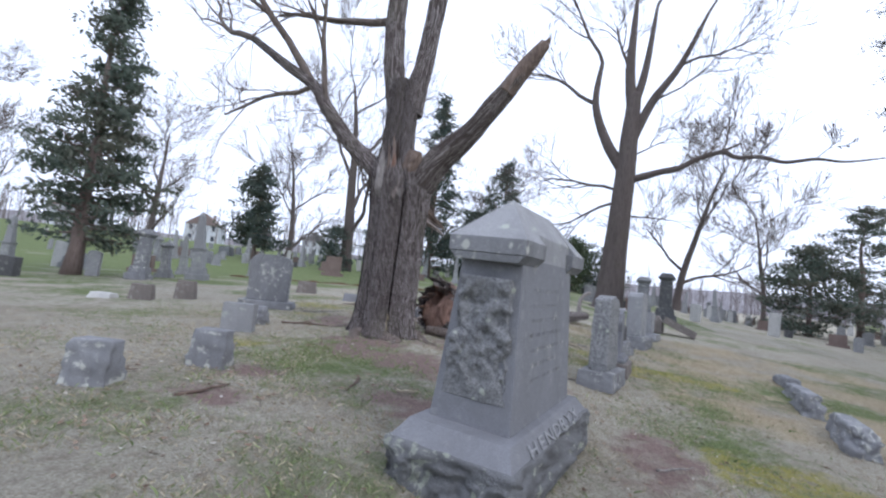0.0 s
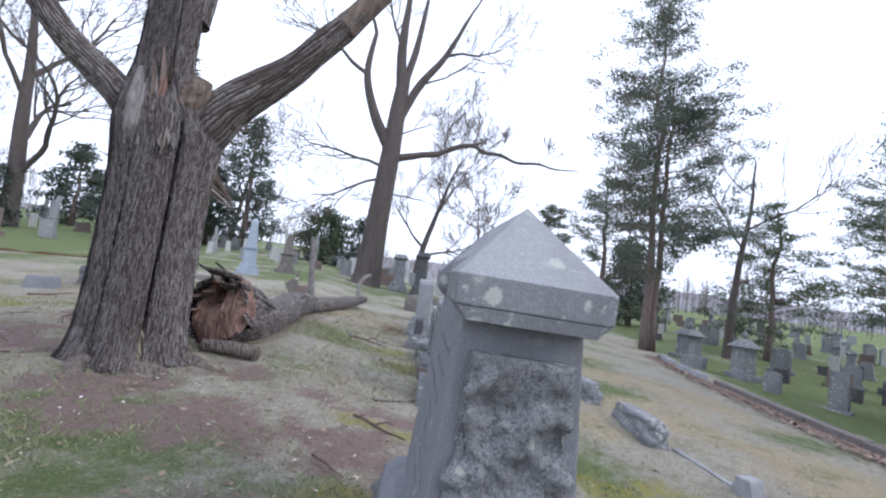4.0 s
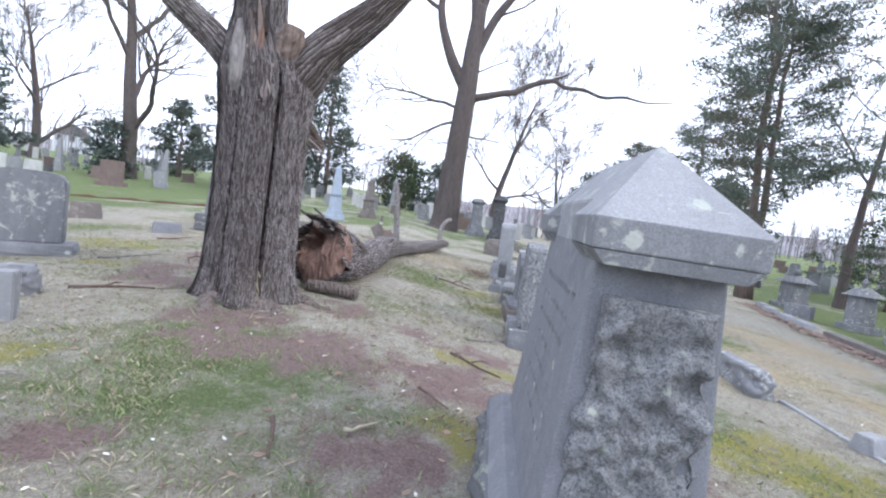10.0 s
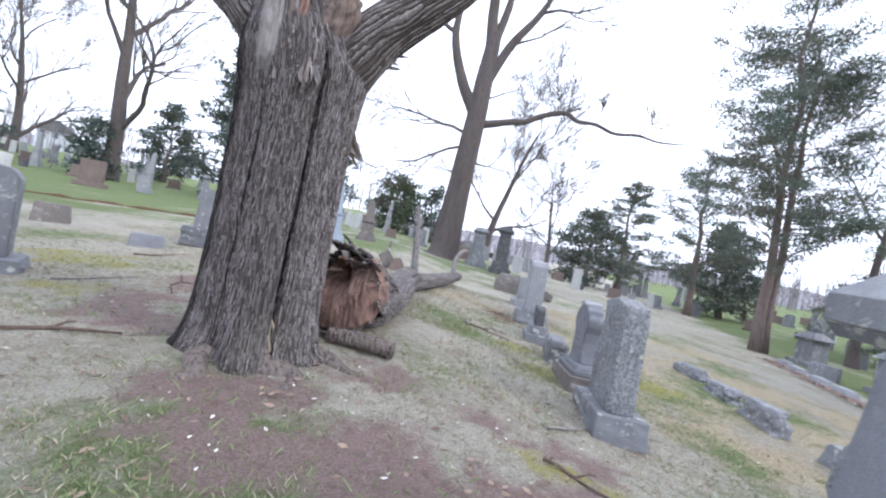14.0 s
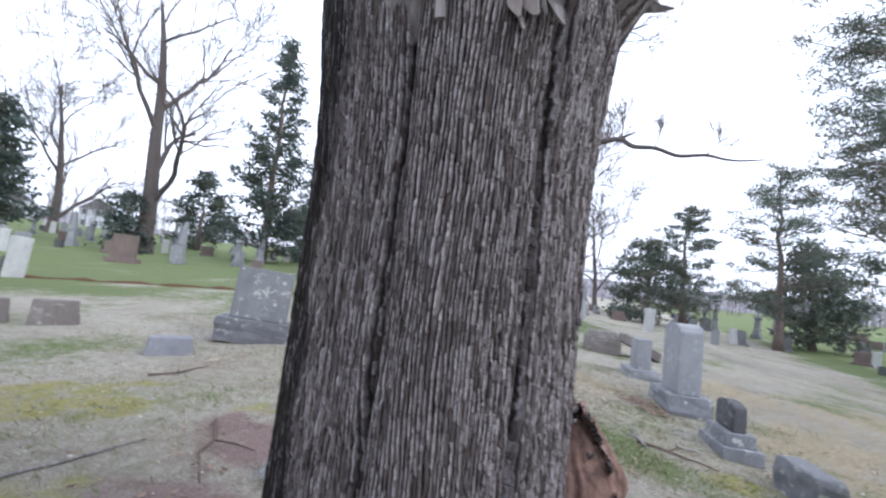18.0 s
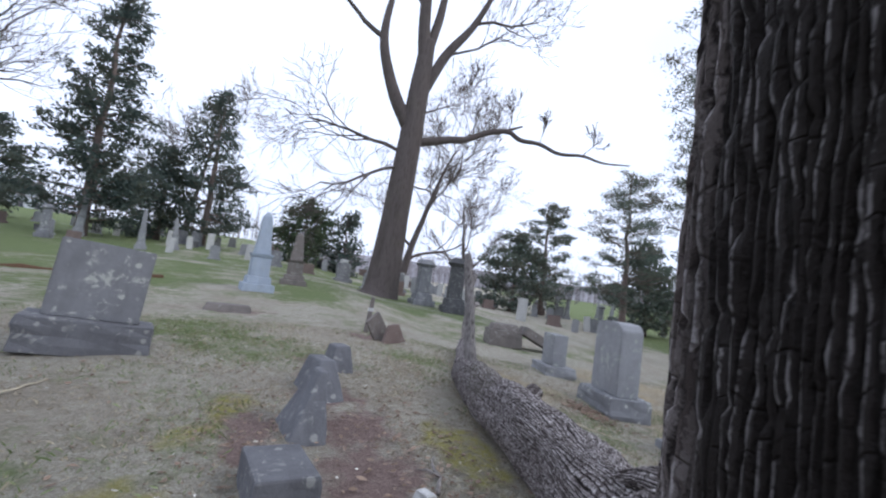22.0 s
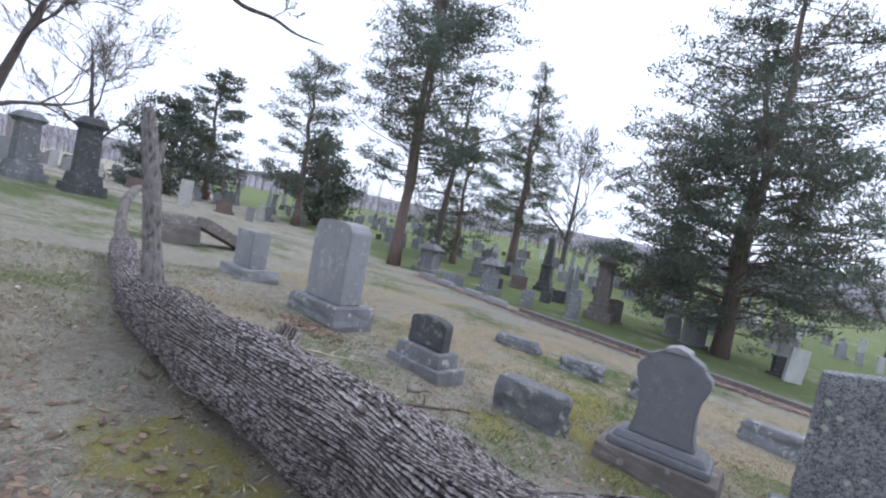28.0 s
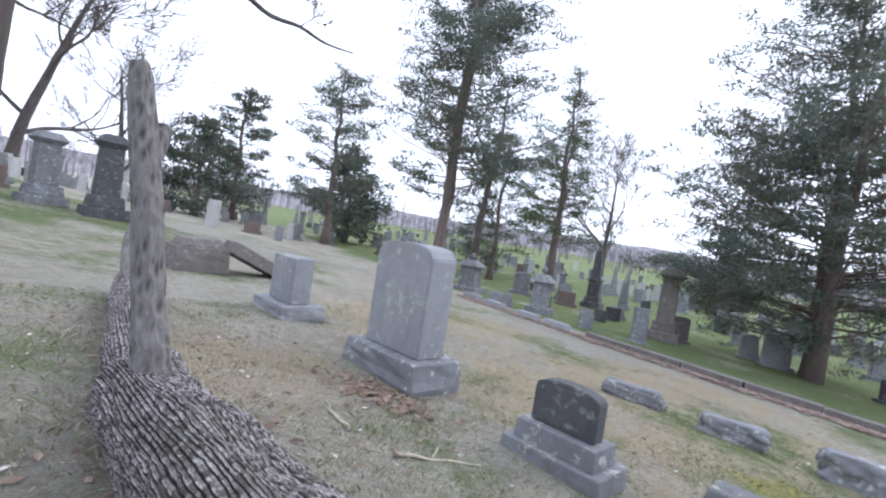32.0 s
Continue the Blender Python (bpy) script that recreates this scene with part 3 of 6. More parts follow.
def plates(u, w, ncol, cw, seed=0):
    """Bark ridges along a stem: u is the turn (0 to 1), w the length. Gives the height (0 in furrows, 1 on ridges) and the running count of ridges."""
    k1, k2, k3 = max(3, ncol // 7), max(5, ncol // 2), ncol * 2
    col = u * ncol + 2.0 * (_value(u * k1, w * 1.6, k1, seed) - 0.5) + 1.0 * (_value(u * k2, w * 4.0, k2, seed + 1) - 0.5) + 0.30 * (_value(u * k3, w * 38, k3, seed + 2) - 0.5)
    c = np.floor(col)
    t = col - c
    h = np.ones(u.shape)
    for edge, d in ((c, t), (c + 1, 1 - t)):
        em = np.mod(edge, ncol)
        deep = np.clip(2.3 * _value(em * 7.0, w / cw * 0.7, 1e9, seed + 3) - 0.30, 0.05, 1)
        wide = 0.13 + 0.13 * _value(em * 5.0, w * 6, 1e9, seed + 4)
        q = np.clip(d / wide, 0, 1)
        h = np.minimum(h, 1 - deep * (1 - q * q * (3 - 2 * q)))
    cm = np.mod(c, ncol)
    v = w / cw * (0.55 + 0.9 * _hash(cm, 5.0, seed)) + 7 * _hash(cm, 2.0, seed)
    r = np.floor(v)
    f = v - r
    h = h * (0.76 + 0.24 * np.clip(np.minimum(f, 1 - f) * cw / 0.012, 0, 1))
    h = h * (0.68 + 0.42 * _hash(cm, r, seed + 6) + 0.42 * (t - 0.5) * (2 * _hash(cm, r, seed + 8) - 1) + 0.26 * (f - 0.5) * (2 * _hash(cm, r, seed + 9) - 1))
    return h, col


def floats(me, **named):
    for name, vals in named.items():
        at = me.attributes.new(name, "FLOAT", "POINT")
        at.data.foreach_set("value", np.asarray(vals, np.float32).ravel())
    return me


def ring_faces(nv, nu):
    i = np.arange(nu)
    k = (i + 1) % nu
    j = np.arange(nv)[:, None] * nu
    return np.stack([j + i, j + k, j + nu + k, j + nu + i], -1).reshape(-1, 4).tolist()


def plated_tube(pts, radii, nu, step, colw, cw, depth, seed=0, lumps=0.05, rag=0.0):
    """A limb with real bark plates along a bent path; rag: how far the first end is torn out."""
    P = [Vector(p) for p in pts]
    fine, rad = [], []
    for i in range(len(P) - 1):
        a, b, c, d = P[max(0, i - 1)], P[i], P[i + 1], P[min(len(P) - 1, i + 2)]
        per = max(2, int((c - b).length / step))
        for k in range(per):
            u = k / per
            fine.append(0.5 * ((2 * b) + (c - a) * u + (2 * a - 5 * b + 4 * c - d) * u * u + (3 * b - a - 3 * c + d) * u ** 3))
            rad.append(radii[i] + (radii[i + 1] - radii[i]) * u)
    fine.append(P[-1])
    rad.append(radii[-1])
    T = Tubes().tube(fine, [1.0] * len(fine), nu, cap=False)
    V = np.array([tuple(v) for v in T.v]).reshape(len(fine), nu, 3)
    C = np.array([tuple(v) for v in fine])[:, None, :]
    D = V - C
    R = np.array(rad)[:, None]
    w = np.concatenate([[0], np.cumsum(np.linalg.norm(np.diff(C[:, 0], axis=0), axis=1))])[:, None] + np.zeros((1, nu))
    u = np.arange(nu)[None, :] / nu + np.zeros_like(w)
    ncol = max(6, round(2 * math.pi * sum(rad) / len(rad) / colw))
    e, col = plates(u, w, ncol, cw, seed)
    big = np.array([[noise.fractal(Vector((math.cos(2 * math.pi * k / nu) * 1.3, math.sin(2 * math.pi * k / nu) * 1.3, w[i, 0] * 1.6 + seed)), 1, 2, 3) for k in range(0, nu, 4)] for i in range(0, len(fine), 3)])
    big = np.repeat(np.repeat(big, 3, 0)[:len(fine)], 4, 1)[:, :nu]
    ker = np.ones(9) / 9
    big = np.apply_along_axis(lambda q: np.convolve(np.concatenate([q[-4:], q, q[:4]]), ker, "valid"), 1, big)
    big = np.apply_along_axis(lambda q: np.convolve(np.pad(q, 4, mode="edge"), ker, "valid"), 0, big)
    r = R * (1 + lumps * 2 * big) + depth * (e - 0.6)
    out = C + D * r[..., None]
    if rag:
        way = np.array(tuple((P[0] - P[1]).normalized()))
        jag = np.array([noise.fractal(Vector((math.cos(2 * math.pi * k / nu) * 4, math.sin(2 * math.pi * k / nu) * 4, seed)), 0.8, 2.2, 5) for k in range(nu)])
        pull = rag * (0.4 + jag)[None, :] * np.exp(-w / 0.25)
        out = out + way * pull[..., None]
    faces = ring_faces(len(fine) - 1, nu)
    faces.append(tuple((len(fine) - 1) * nu + k for k in range(nu)))
    if not rag:
        faces.append(tuple(range(nu - 1, -1, -1)))
    return floats(sheet(out.reshape(-1, 3).tolist(), faces), ridge=e, col=col, run=w / cw)


# ---- ground ----
SOIL = [(-3.05, 6.2, 0.75, 0.5), (-2.2, 6.05, 0.95, 0.6), (-1.3, 5.85, 0.85, 0.5), (-1.85, 4.6, 0.5, 0.4), (-0.67, 6.9, 0.5, 0.3), (-3.5, 4.4, 0.4, 0.3), (-5.1, 8.9, 0.6, 0.6), (-3.4, 6.75, 0.8, 0.45), (-4.9, 8.1, 0.7, 0.5), (-1.5, 7.2, 0.3, 0.3), (0.5, 5.2, 0.5, 0.8), (-3.3, 3.5, 0.5, 0.25),
        (-3.68, 10.8, 0.42, 1.0), (-3.6, 11.6, 0.35, 0.7), (-4.9, 10.0, 0.55, 0.5), (-4.45, 11.3, 0.25, 0.6), (-3.1, 9.6, 0.4, 0.7), (-3.8, 12.8, 0.3, 1.2), (-2.6, 7.6, 0.7, 0.4), (-2.5, 16.0, 0.5, 0.5), (-5.2, 17.6, 0.8, 0.5)]
GREEN = [(-0.97, 7.65, 0.6, 0.5), (-2.1, 4.3, 0.4, 0.3), (-6.0, 7.9, 0.8, 0.5), (-1.2, 10.4, 0.5, 0.7), (-2.3, 7.5, 0.3, 0.3), (-1.5, 5.1, 0.3, 0.25), (-0.3, 12.6, 0.6, 0.5), (-4.5, 14.5, 1.0, 0.7), (1.2, 11.6, 0.5, 0.5), (0.3, 12.4, 0.5, 0.35), (-0.5, 12.0, 0.4, 0.3), (0.9, 12.5, 0.35, 0.3), (4.6, 10.4, 0.8, 0.7), (5.6, 13.0, 0.9, 0.7), (3.4, 11.4, 0.6, 0.5), (6.2, 8.6, 0.9, 0.8), (-0.3, 9.0, 0.5, 0.6), (-6.5, 15.5, 1.2, 0.8), (1.7, 8.0, 0.8, 0.5)]
DRY = [(2.2, 10.2, 1.6, 1.4), (2.6, 12.6, 1.5, 1.4), (1.9, 8.2, 1.0, 1.0), (-0.6, 14.2, 1.0, 0.9), (3.0, 15.5, 1.4, 1.4), (4.2, 9.0, 1.6, 1.6), (4.6, 12.0, 1.7, 1.5), (5.6, 14.8, 1.7, 1.6), (6.6, 10.6, 1.3, 1.8), (5.4, 6.6, 1.4, 1.5)]
MOSS = [(-7.05, 10.4, 0.8, 0.55), (-6.25, 10.3, 0.5, 0.35), (-6.55, 11.05, 0.35, 0.25), (-5.05, 10.5, 0.35, 0.22), (-4.85, 11.4, 0.35, 0.5), (-4.6, 11.9, 0.25, 0.5), (-5.6, 8.8, 0.7, 0.5), (-0.9, 6.6, 0.6, 0.6), (-1.2, 5.0, 0.5, 0.4), (1.6, 5.6, 1.0, 0.7), (0.2, 9.6, 0.7, 0.4), (1.6, 10.2, 0.9, 0.4), (-4.8, 5.4, 0.6, 0.4), (-2.75, 11.2, 0.3, 0.8), (-0.2, 10.5, 0.5, 0.4)]


def patch(x, y, spots):
    best = 0.0
    for cx, cy, rx, ry in spots:
        q = ((x - cx) / rx) ** 2 + ((y - cy) / ry) ** 2
        if q < 5:
            best = max(best, 1.05 - q * 0.75)
    if best <= 0:
        return 0.0
    best += 0.55 * noise.fractal(Vector((x * 1.1, y * 1.1, 3.3)), 1, 2, 5) + 0.8 * noise.fractal(Vector((x * 2.8, y * 2.8, 7.3)), 0.8, 2, 4)
    return min(1.0, max(0.0, best))


def lush(x, y):
    """How green the turf is: the lower plot and the far lawns are, the rest is straw."""
    g = 0.13 + 0.45 * noise.fractal(Vector((x * 0.45, y * 0.45, 9.0)), 1, 2, 5)
    g += 0.20 * patch(x, y, GREEN)
    line = 7.0 + 0.38 * (y - 6)
    g += 0.52 * min(1, max(0, (x - line - 1.2) / 1.0))
    if y > 17 + 0.25 * x and x < 5:
        g += 0.34 * min(1, (y - 17 - 0.25 * x) / 8)
    if x < -9:
        g += 0.3 * min(1, (-9 - x) / 8)
    return min(1.0, max(0.0, g))


def build_ground():
    n = 330
    cx, cy = -2.0, 8.0
    u = np.linspace(-1, 1, n)
    g = np.sign(u) * (np.sinh(np.abs(u) * 5.2) / math.sinh(5.2)) * 480
    xs, ys = cx + g, cy + g
    verts, soil, moss, green, dry = [], [], [], [], []
    for y in ys:
        for x in xs:
            near = max(0.0, 1 - math.hypot(x - cx, y - cy) / 25)
            s = patch(x, y, SOIL) if near > 0 else 0.0
            m = patch(x, y, MOSS) if near > 0 else 0.0
            bump = near * (0.035 * noise.fractal(Vector((x * 1.3, y * 1.3, 0)), 1, 2, 4)) - 0.02 * s
            verts.append((x, y, ground_z(x, y) + bump))
            soil.append(s)
            moss.append(m * (1 - s))
            green.append(lush(x, y))
            dry.append(patch(x, y, DRY) if near > 0 else 0.0)
    faces = [(j * n + i, j * n + i + 1, (j + 1) * n + i + 1, (j + 1) * n + i) for j in range(n - 1) for i in range(n - 1)]
    me = sheet(verts, faces)
    for name, vals in (("soil", soil), ("moss", moss), ("green", green), ("dry", dry)):
        a = me.attributes.new(name, "FLOAT", "POINT")
        a.data.foreach_set("value", vals)
    n = Nodes("turf_and_soil")
    fine = n.noise(55, 6, 0.75)
    mid = n.noise(4.0, 6, 0.7)
    big = n.noise(0.7, 4, 0.6)
    fleck = n.noise(170, 4, 0.8)
    straw = n.mix(n.span(n.math("ADD", n.math("MULTIPLY", fine, 0.6), n.math("MULTIPLY", fleck, 0.4)), 0.38, 0.62), (0.185, 0.166, 0.132), (0.585, 0.555, 0.475))
    straw = n.mix(n.math("MULTIPLY", n.span(big, 0.45, 0.65), 0.4), straw, (0.24, 0.20, 0.155))
    clump = n.noise(9.0, 5, 0.7)
    straw = n.mix(n.math("MULTIPLY", n.span(clump, 0.52, 0.66), 0.5), straw, (0.20, 0.165, 0.125))
    straw = n.mix(n.math("MULTIPLY", n.span(clump, 0.46, 0.34), 0.45), straw, (0.52, 0.49, 0.42))
    straw = n.mix(n.math("MULTIPLY", n.attr("dry"), 0.75), straw, n.mix(n.span(fine, 0.36, 0.64), (0.25, 0.19, 0.11), (0.60, 0.50, 0.345)))
    grass = n.mix(n.span(fine, 0.3, 0.7), (0.085, 0.115, 0.05), (0.22, 0.265, 0.125))
    gm = n.span(n.math("ADD", n.attr("green"), n.math("MULTIPLY", n.math("SUBTRACT", mid, 0.5), 1.3)), 0.18, 0.55)
    c = n.mix(gm, straw, grass)
    mm = n.span(n.math("ADD", n.attr("moss"), n.math("MULTIPLY", n.math("SUBTRACT", mid, 0.5), 1.0)), 0.35, 0.8)
    c = n.mix(n.math("MULTIPLY", n.math("MULTIPLY", mm, n.span(clump, 0.66, 0.46)), 0.82), c, n.mix(fine, (0.20, 0.17, 0.045), (0.45, 0.42, 0.115)))
    earth = n.mix(n.span(fine, 0.3, 0.72), (0.145, 0.10, 0.09), (0.40, 0.305, 0.28))
    earth = n.mix(n.math("MULTIPLY", n.span(clump, 0.52, 0.7), 0.55), earth, (0.13, 0.088, 0.076))
    sm = n.span(n.math("ADD", n.attr("soil"), n.math("MULTIPLY", n.math("SUBTRACT", n.noise(5, 6, 0.8), 0.5), 2.2)), 0.25, 0.85)
    c = n.mix(sm, c, earth)
    h = n.math("ADD", n.math("MULTIPLY", fine, 1.0), n.math("MULTIPLY", mid, 0.8))
    mat = n.done(c, 0.97, h, 0.9, 0.05, 0.1)
    return tagged(part("ground", me, mat), "patchy spring lawn with straw, green grass and bare reddish soil", "ground", kind="structure")


build_ground()


def on(x, y, dz=0.0, rz=0.0, rx=0.0, ry=0.0):
    return pose(x, y, ground_z(x, y) + dz, rx, ry, rz)


# ---- the large monument ----
def carve_lines(parent, name, rows, x0, width, y, z0, dz, mat, face=-1, seed=3, size=0.045):
    """Worn lines of writing that can no longer be read: short raised bars."""
    rng = random.Random(seed)
    bm = bmesh.new()
    for r in range(rows):
        x = x0 + rng.uniform(0.0, 0.08)
        end = x0 + width * rng.uniform(0.7, 1.0)
        while x < end:
            w = rng.uniform(0.012, 0.03)
            q = bmesh.ops.create_cube(bm, size=1.0)
            for v in q["verts"]:
                v.co = Vector((x + v.co.x * w, y + v.co.y * 0.006, z0 - r * dz + v.co.z * size * rng.uniform(0.8, 1)))
            x += w + rng.choice((0.012, 0.012, 0.05))
    return tagged(part(name, bm, mat, parent), kind="stuff")


def monument():
    t = thing("granite_monument", pose(-0.80, 4.14, -1.14, 1.9, 1.9, -10.7), "tall grey granite family monument with a hipped cap and rock-faced end", "monument")
    part("base", block(0.92, 1.98, 0.90, 1.94, 0.0, 0.36, 0.02, 0.05, 22, 2), ROCK, t, "rock-faced granite base")
    plinth = part("plinth", block(0.86, 1.90, 0.72, 1.66, 0.355, 0.47, 0.008), GRANITE_SMOOTH, t, "sloped plinth with a raised family name")
    die = part("die", block(0.60, 1.44, 0.45, 1.26, 0.465, 1.62, 0.010, at=(0, 0.04)), GRANITE_SMOOTH, t, "honed die with worn inscription")
    part("panel", block(0.47, 0.10, 0.36, 0.10, 0.64, 1.46, 0.008, 0.036, 44, 5, at=(0, -0.625)), ROCK_PANEL, t, "rock-faced end panel with lichen")
    part("panel", block(0.47, 0.10, 0.36, 0.10, 0.64, 1.46, 0.008, 0.031, 26, 8, at=(0, 0.70)), ROCK_PANEL, t, "rock-faced end panel with lichen")
    for y in (-0.51, 0.70):
        part("cornice", joined(block(0.46, 0.40, 0.55, 0.42, 1.57, 1.62, 0.004, at=(0, y)), block(0.56, 0.43, 0.565, 0.43, 1.622, 1.73, 0.008, at=(0, y))), GRANITE, t)
    for y0, y1 in ((-0.725, -0.335), (0.915, 0.565)):
        bm = bmesh.new()
        a, z0, z1 = 0.283, 1.728, 2.05
        v = [bm.verts.new(p) for p in ((-a, y0, z0), (a, y0, z0), (a, y1, z0), (-a, y1, z0), (0, y1, z1))]
        for f in ((0, 1, 4), (1, 2, 4), (2, 3, 4), (3, 0, 4), (3, 2, 1, 0)):
            bm.faces.new([v[k] for k in f])
        bmesh.ops.recalc_face_normals(bm, faces=bm.faces[:])
        part("cap_end", bm, GRANITE_LIGHT, t, "hipped cap end, pale and weathered")
    bm = profile_slab([(-0.225, 1.60), (0.225, 1.60), (0.215, 1.80), (0, 2.046), (-0.215, 1.80)], 0.905, 0.006)
    for v in bm.verts:
        v.co.y += 0.115
    part("cap_middle", bm, GRANITE_LIGHT, t, "gabled middle of the cap")
    # worn inscription on both long faces, leaning with the taper
    for side in (-1, 1):
        rng = random.Random(5 + side)
        for r in range(7):
            bm = bmesh.new()
            y = -0.42 + rng.uniform(0, 0.1)
            end = 0.5 - rng.uniform(0, 0.25)
            z = 1.40 - r * 0.105
            x = side * (0.30 - 0.075 * (z - 0.465) / 1.155 + 0.0005)
            while y < end:
                w = rng.uniform(0.008, 0.018)
                q = bmesh.ops.create_cube(bm, size=1.0)
                for v in q["verts"]:
                    v.co = Vector((x + v.co.x * 0.004, y + v.co.y * w, z + v.co.z * 0.036 * rng.uniform(0.6, 1)))
                y += w + rng.choice((0.01, 0.014, 0.014, 0.05))
            tagged(part("inscription_line", bm, GRANITE, die), kind="stuff")
    slope = Matrix.Translation((0.405, 0.0, 0.385)) @ Euler((0, 0, radians(90))).to_matrix().to_4x4() @ Euler((radians(59), 0, 0)).to_matrix().to_4x4()
    for k, ch in enumerate("HENDRYX"):
        cu = bpy.data.curves.new("letter", "FONT")
        cu.body, cu.size, cu.extrude, cu.align_x = ch, 0.17, 0.012, "CENTER"
        ob = new("letter", cu)
        me = bpy.data.meshes.new_from_object(ob)
        bpy.data.objects.remove(ob)
        tx = part("letter", me, GRANITE_LIGHT, plinth, "raised capital letter")
        tx.matrix_local = slope @ Matrix.Translation(((k - 3) * 0.178, -0.045, 0.008)) @ Matrix.Diagonal((1.35, 0.75, 1, 1))
    return t


monument()


# ---- the great broken tree ----
TX, TY = -3.61, 7.69
TZ = ground_z(TX, TY)


def trunk_mesh():
    """A stout plated bole of two grown-together stems, flared at the root, drawn in above the crotch."""
    nu, nv, H = 1100, 400, 4.5
    z = (-0.15 + (H + 0.15) * np.arange(nv + 1) / nv)[:, None]
    a = (2 * math.pi * np.arange(nu) / nu)[None, :]
    zp = np.maximum(0, z)
    top = np.clip((z - 2.4) / 0.95, 0, 1)
    top = top * top * (3 - 2 * top)
    r0 = 0.487 + 0.07 * np.exp(-zp / 0.13) + 0.03 * np.exp(-zp / 0.7) + 0.07 * np.exp(-((z - 2.75) / 0.5) ** 2) - 0.22 * top
    cx, cy = 0.012 * z - 0.18 * top, 0.02 * np.sin(z)
    lobes = 0.03 * np.clip(np.cos(a - 3.3), 0, 1) ** 3 - 0.09 * np.exp(-((a - 2.0) / 0.42) ** 2) + 0.02 * np.cos(2 * (a + 0.35)) + 0.025 * np.cos(5 * a + 0.8 + 0.2 * z) * (1 + 2.5 * np.exp(-zp / 0.3)) + 0.03 * np.cos(9 * a + 1) * np.exp(-zp / 0.2)
    warp = np.array([0.10 * noise.noise(Vector((0, 0, v * 0.8))) for v in z[:, 0]])[:, None]
    seam = 0.0
    for at, dp in ((-1.05, 0.14), (-1.98, 0.07), (2.6, 0.05)):
        da = np.arctan2(np.sin(a - at - warp), np.cos(a - at - warp))
        seam = seam - dp * np.exp(-(da / 0.032) ** 2) * np.where(z < 2.6, 1.0, 0.3)
    u = a / (2 * math.pi) + 0 * z
    w = z + 0 * a + 3
    e, col = plates(u, w, 236, 0.095, 4)
    r = r0 * (1 + lobes) + seam + 0.021 * (e - 0.6)
    V = np.stack([cx + r * np.cos(a), cy + r * np.sin(a), z + 0 * a], -1)
    # Mask: 1 across the -x side of the bole, with wavy edges.
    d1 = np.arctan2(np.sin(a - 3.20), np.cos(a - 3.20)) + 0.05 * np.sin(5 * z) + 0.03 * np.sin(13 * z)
    dark_sector = 1 - np.clip((np.abs(d1) - 0.50) / 0.14, 0, 1)
    faces = ring_faces(nv, nu)
    faces.append(tuple(nv * nu + i for i in range(nu)))
    return floats(sheet(V.reshape(-1, 3).tolist(), faces), ridge=e, col=col, run=w / 0.095, dark_sector=dark_sector)


def bark_tube(pts, radii, nu=40, per=14, rough=0.10, seed=0):
    """A limb with furrowed bark along a bent path."""
    P = [Vector(p) for p in pts]
    fine, rad = [], []
    for i in range(len(P) - 1):
        a, b, c, d = P[max(0, i - 1)], P[i], P[i + 1], P[min(len(P) - 1, i + 2)]
        for k in range(per):
            u = k / per
            fine.append(0.5 * ((2 * b) + (c - a) * u + (2 * a - 5 * b + 4 * c - d) * u * u + (3 * b - a - 3 * c + d) * u ** 3))
            rad.append(radii[i] + (radii[i + 1] - radii[i]) * u)
    fine.append(P[-1])
    rad.append(radii[-1])
    T = Tubes().tube(fine, rad, nu)
    off = Vector((seed * 3.7, seed, 0))
    d = 0.0
    for i, c in enumerate(fine):
        if i:
            d += (c - fine[i - 1]).length
        for k in range(nu):
            a = 2 * math.pi * k / nu
            v = T.v[i * nu + k]
            R = max(rad[i], 0.02)
            q = Vector((math.cos(a) * 3.6, math.sin(a) * 3.6, d * 0.42 / max(0.12, R))) + off
            h = 0.5 - abs(noise.noise(q * 2.4)) - 0.5 * abs(noise.noise(q * 5.1)) + 0.5 * noise.noise(q * 0.6)
            T.v[i * nu + k] = c + (v - c) * (1 + rough * h)
    return T.mesh()


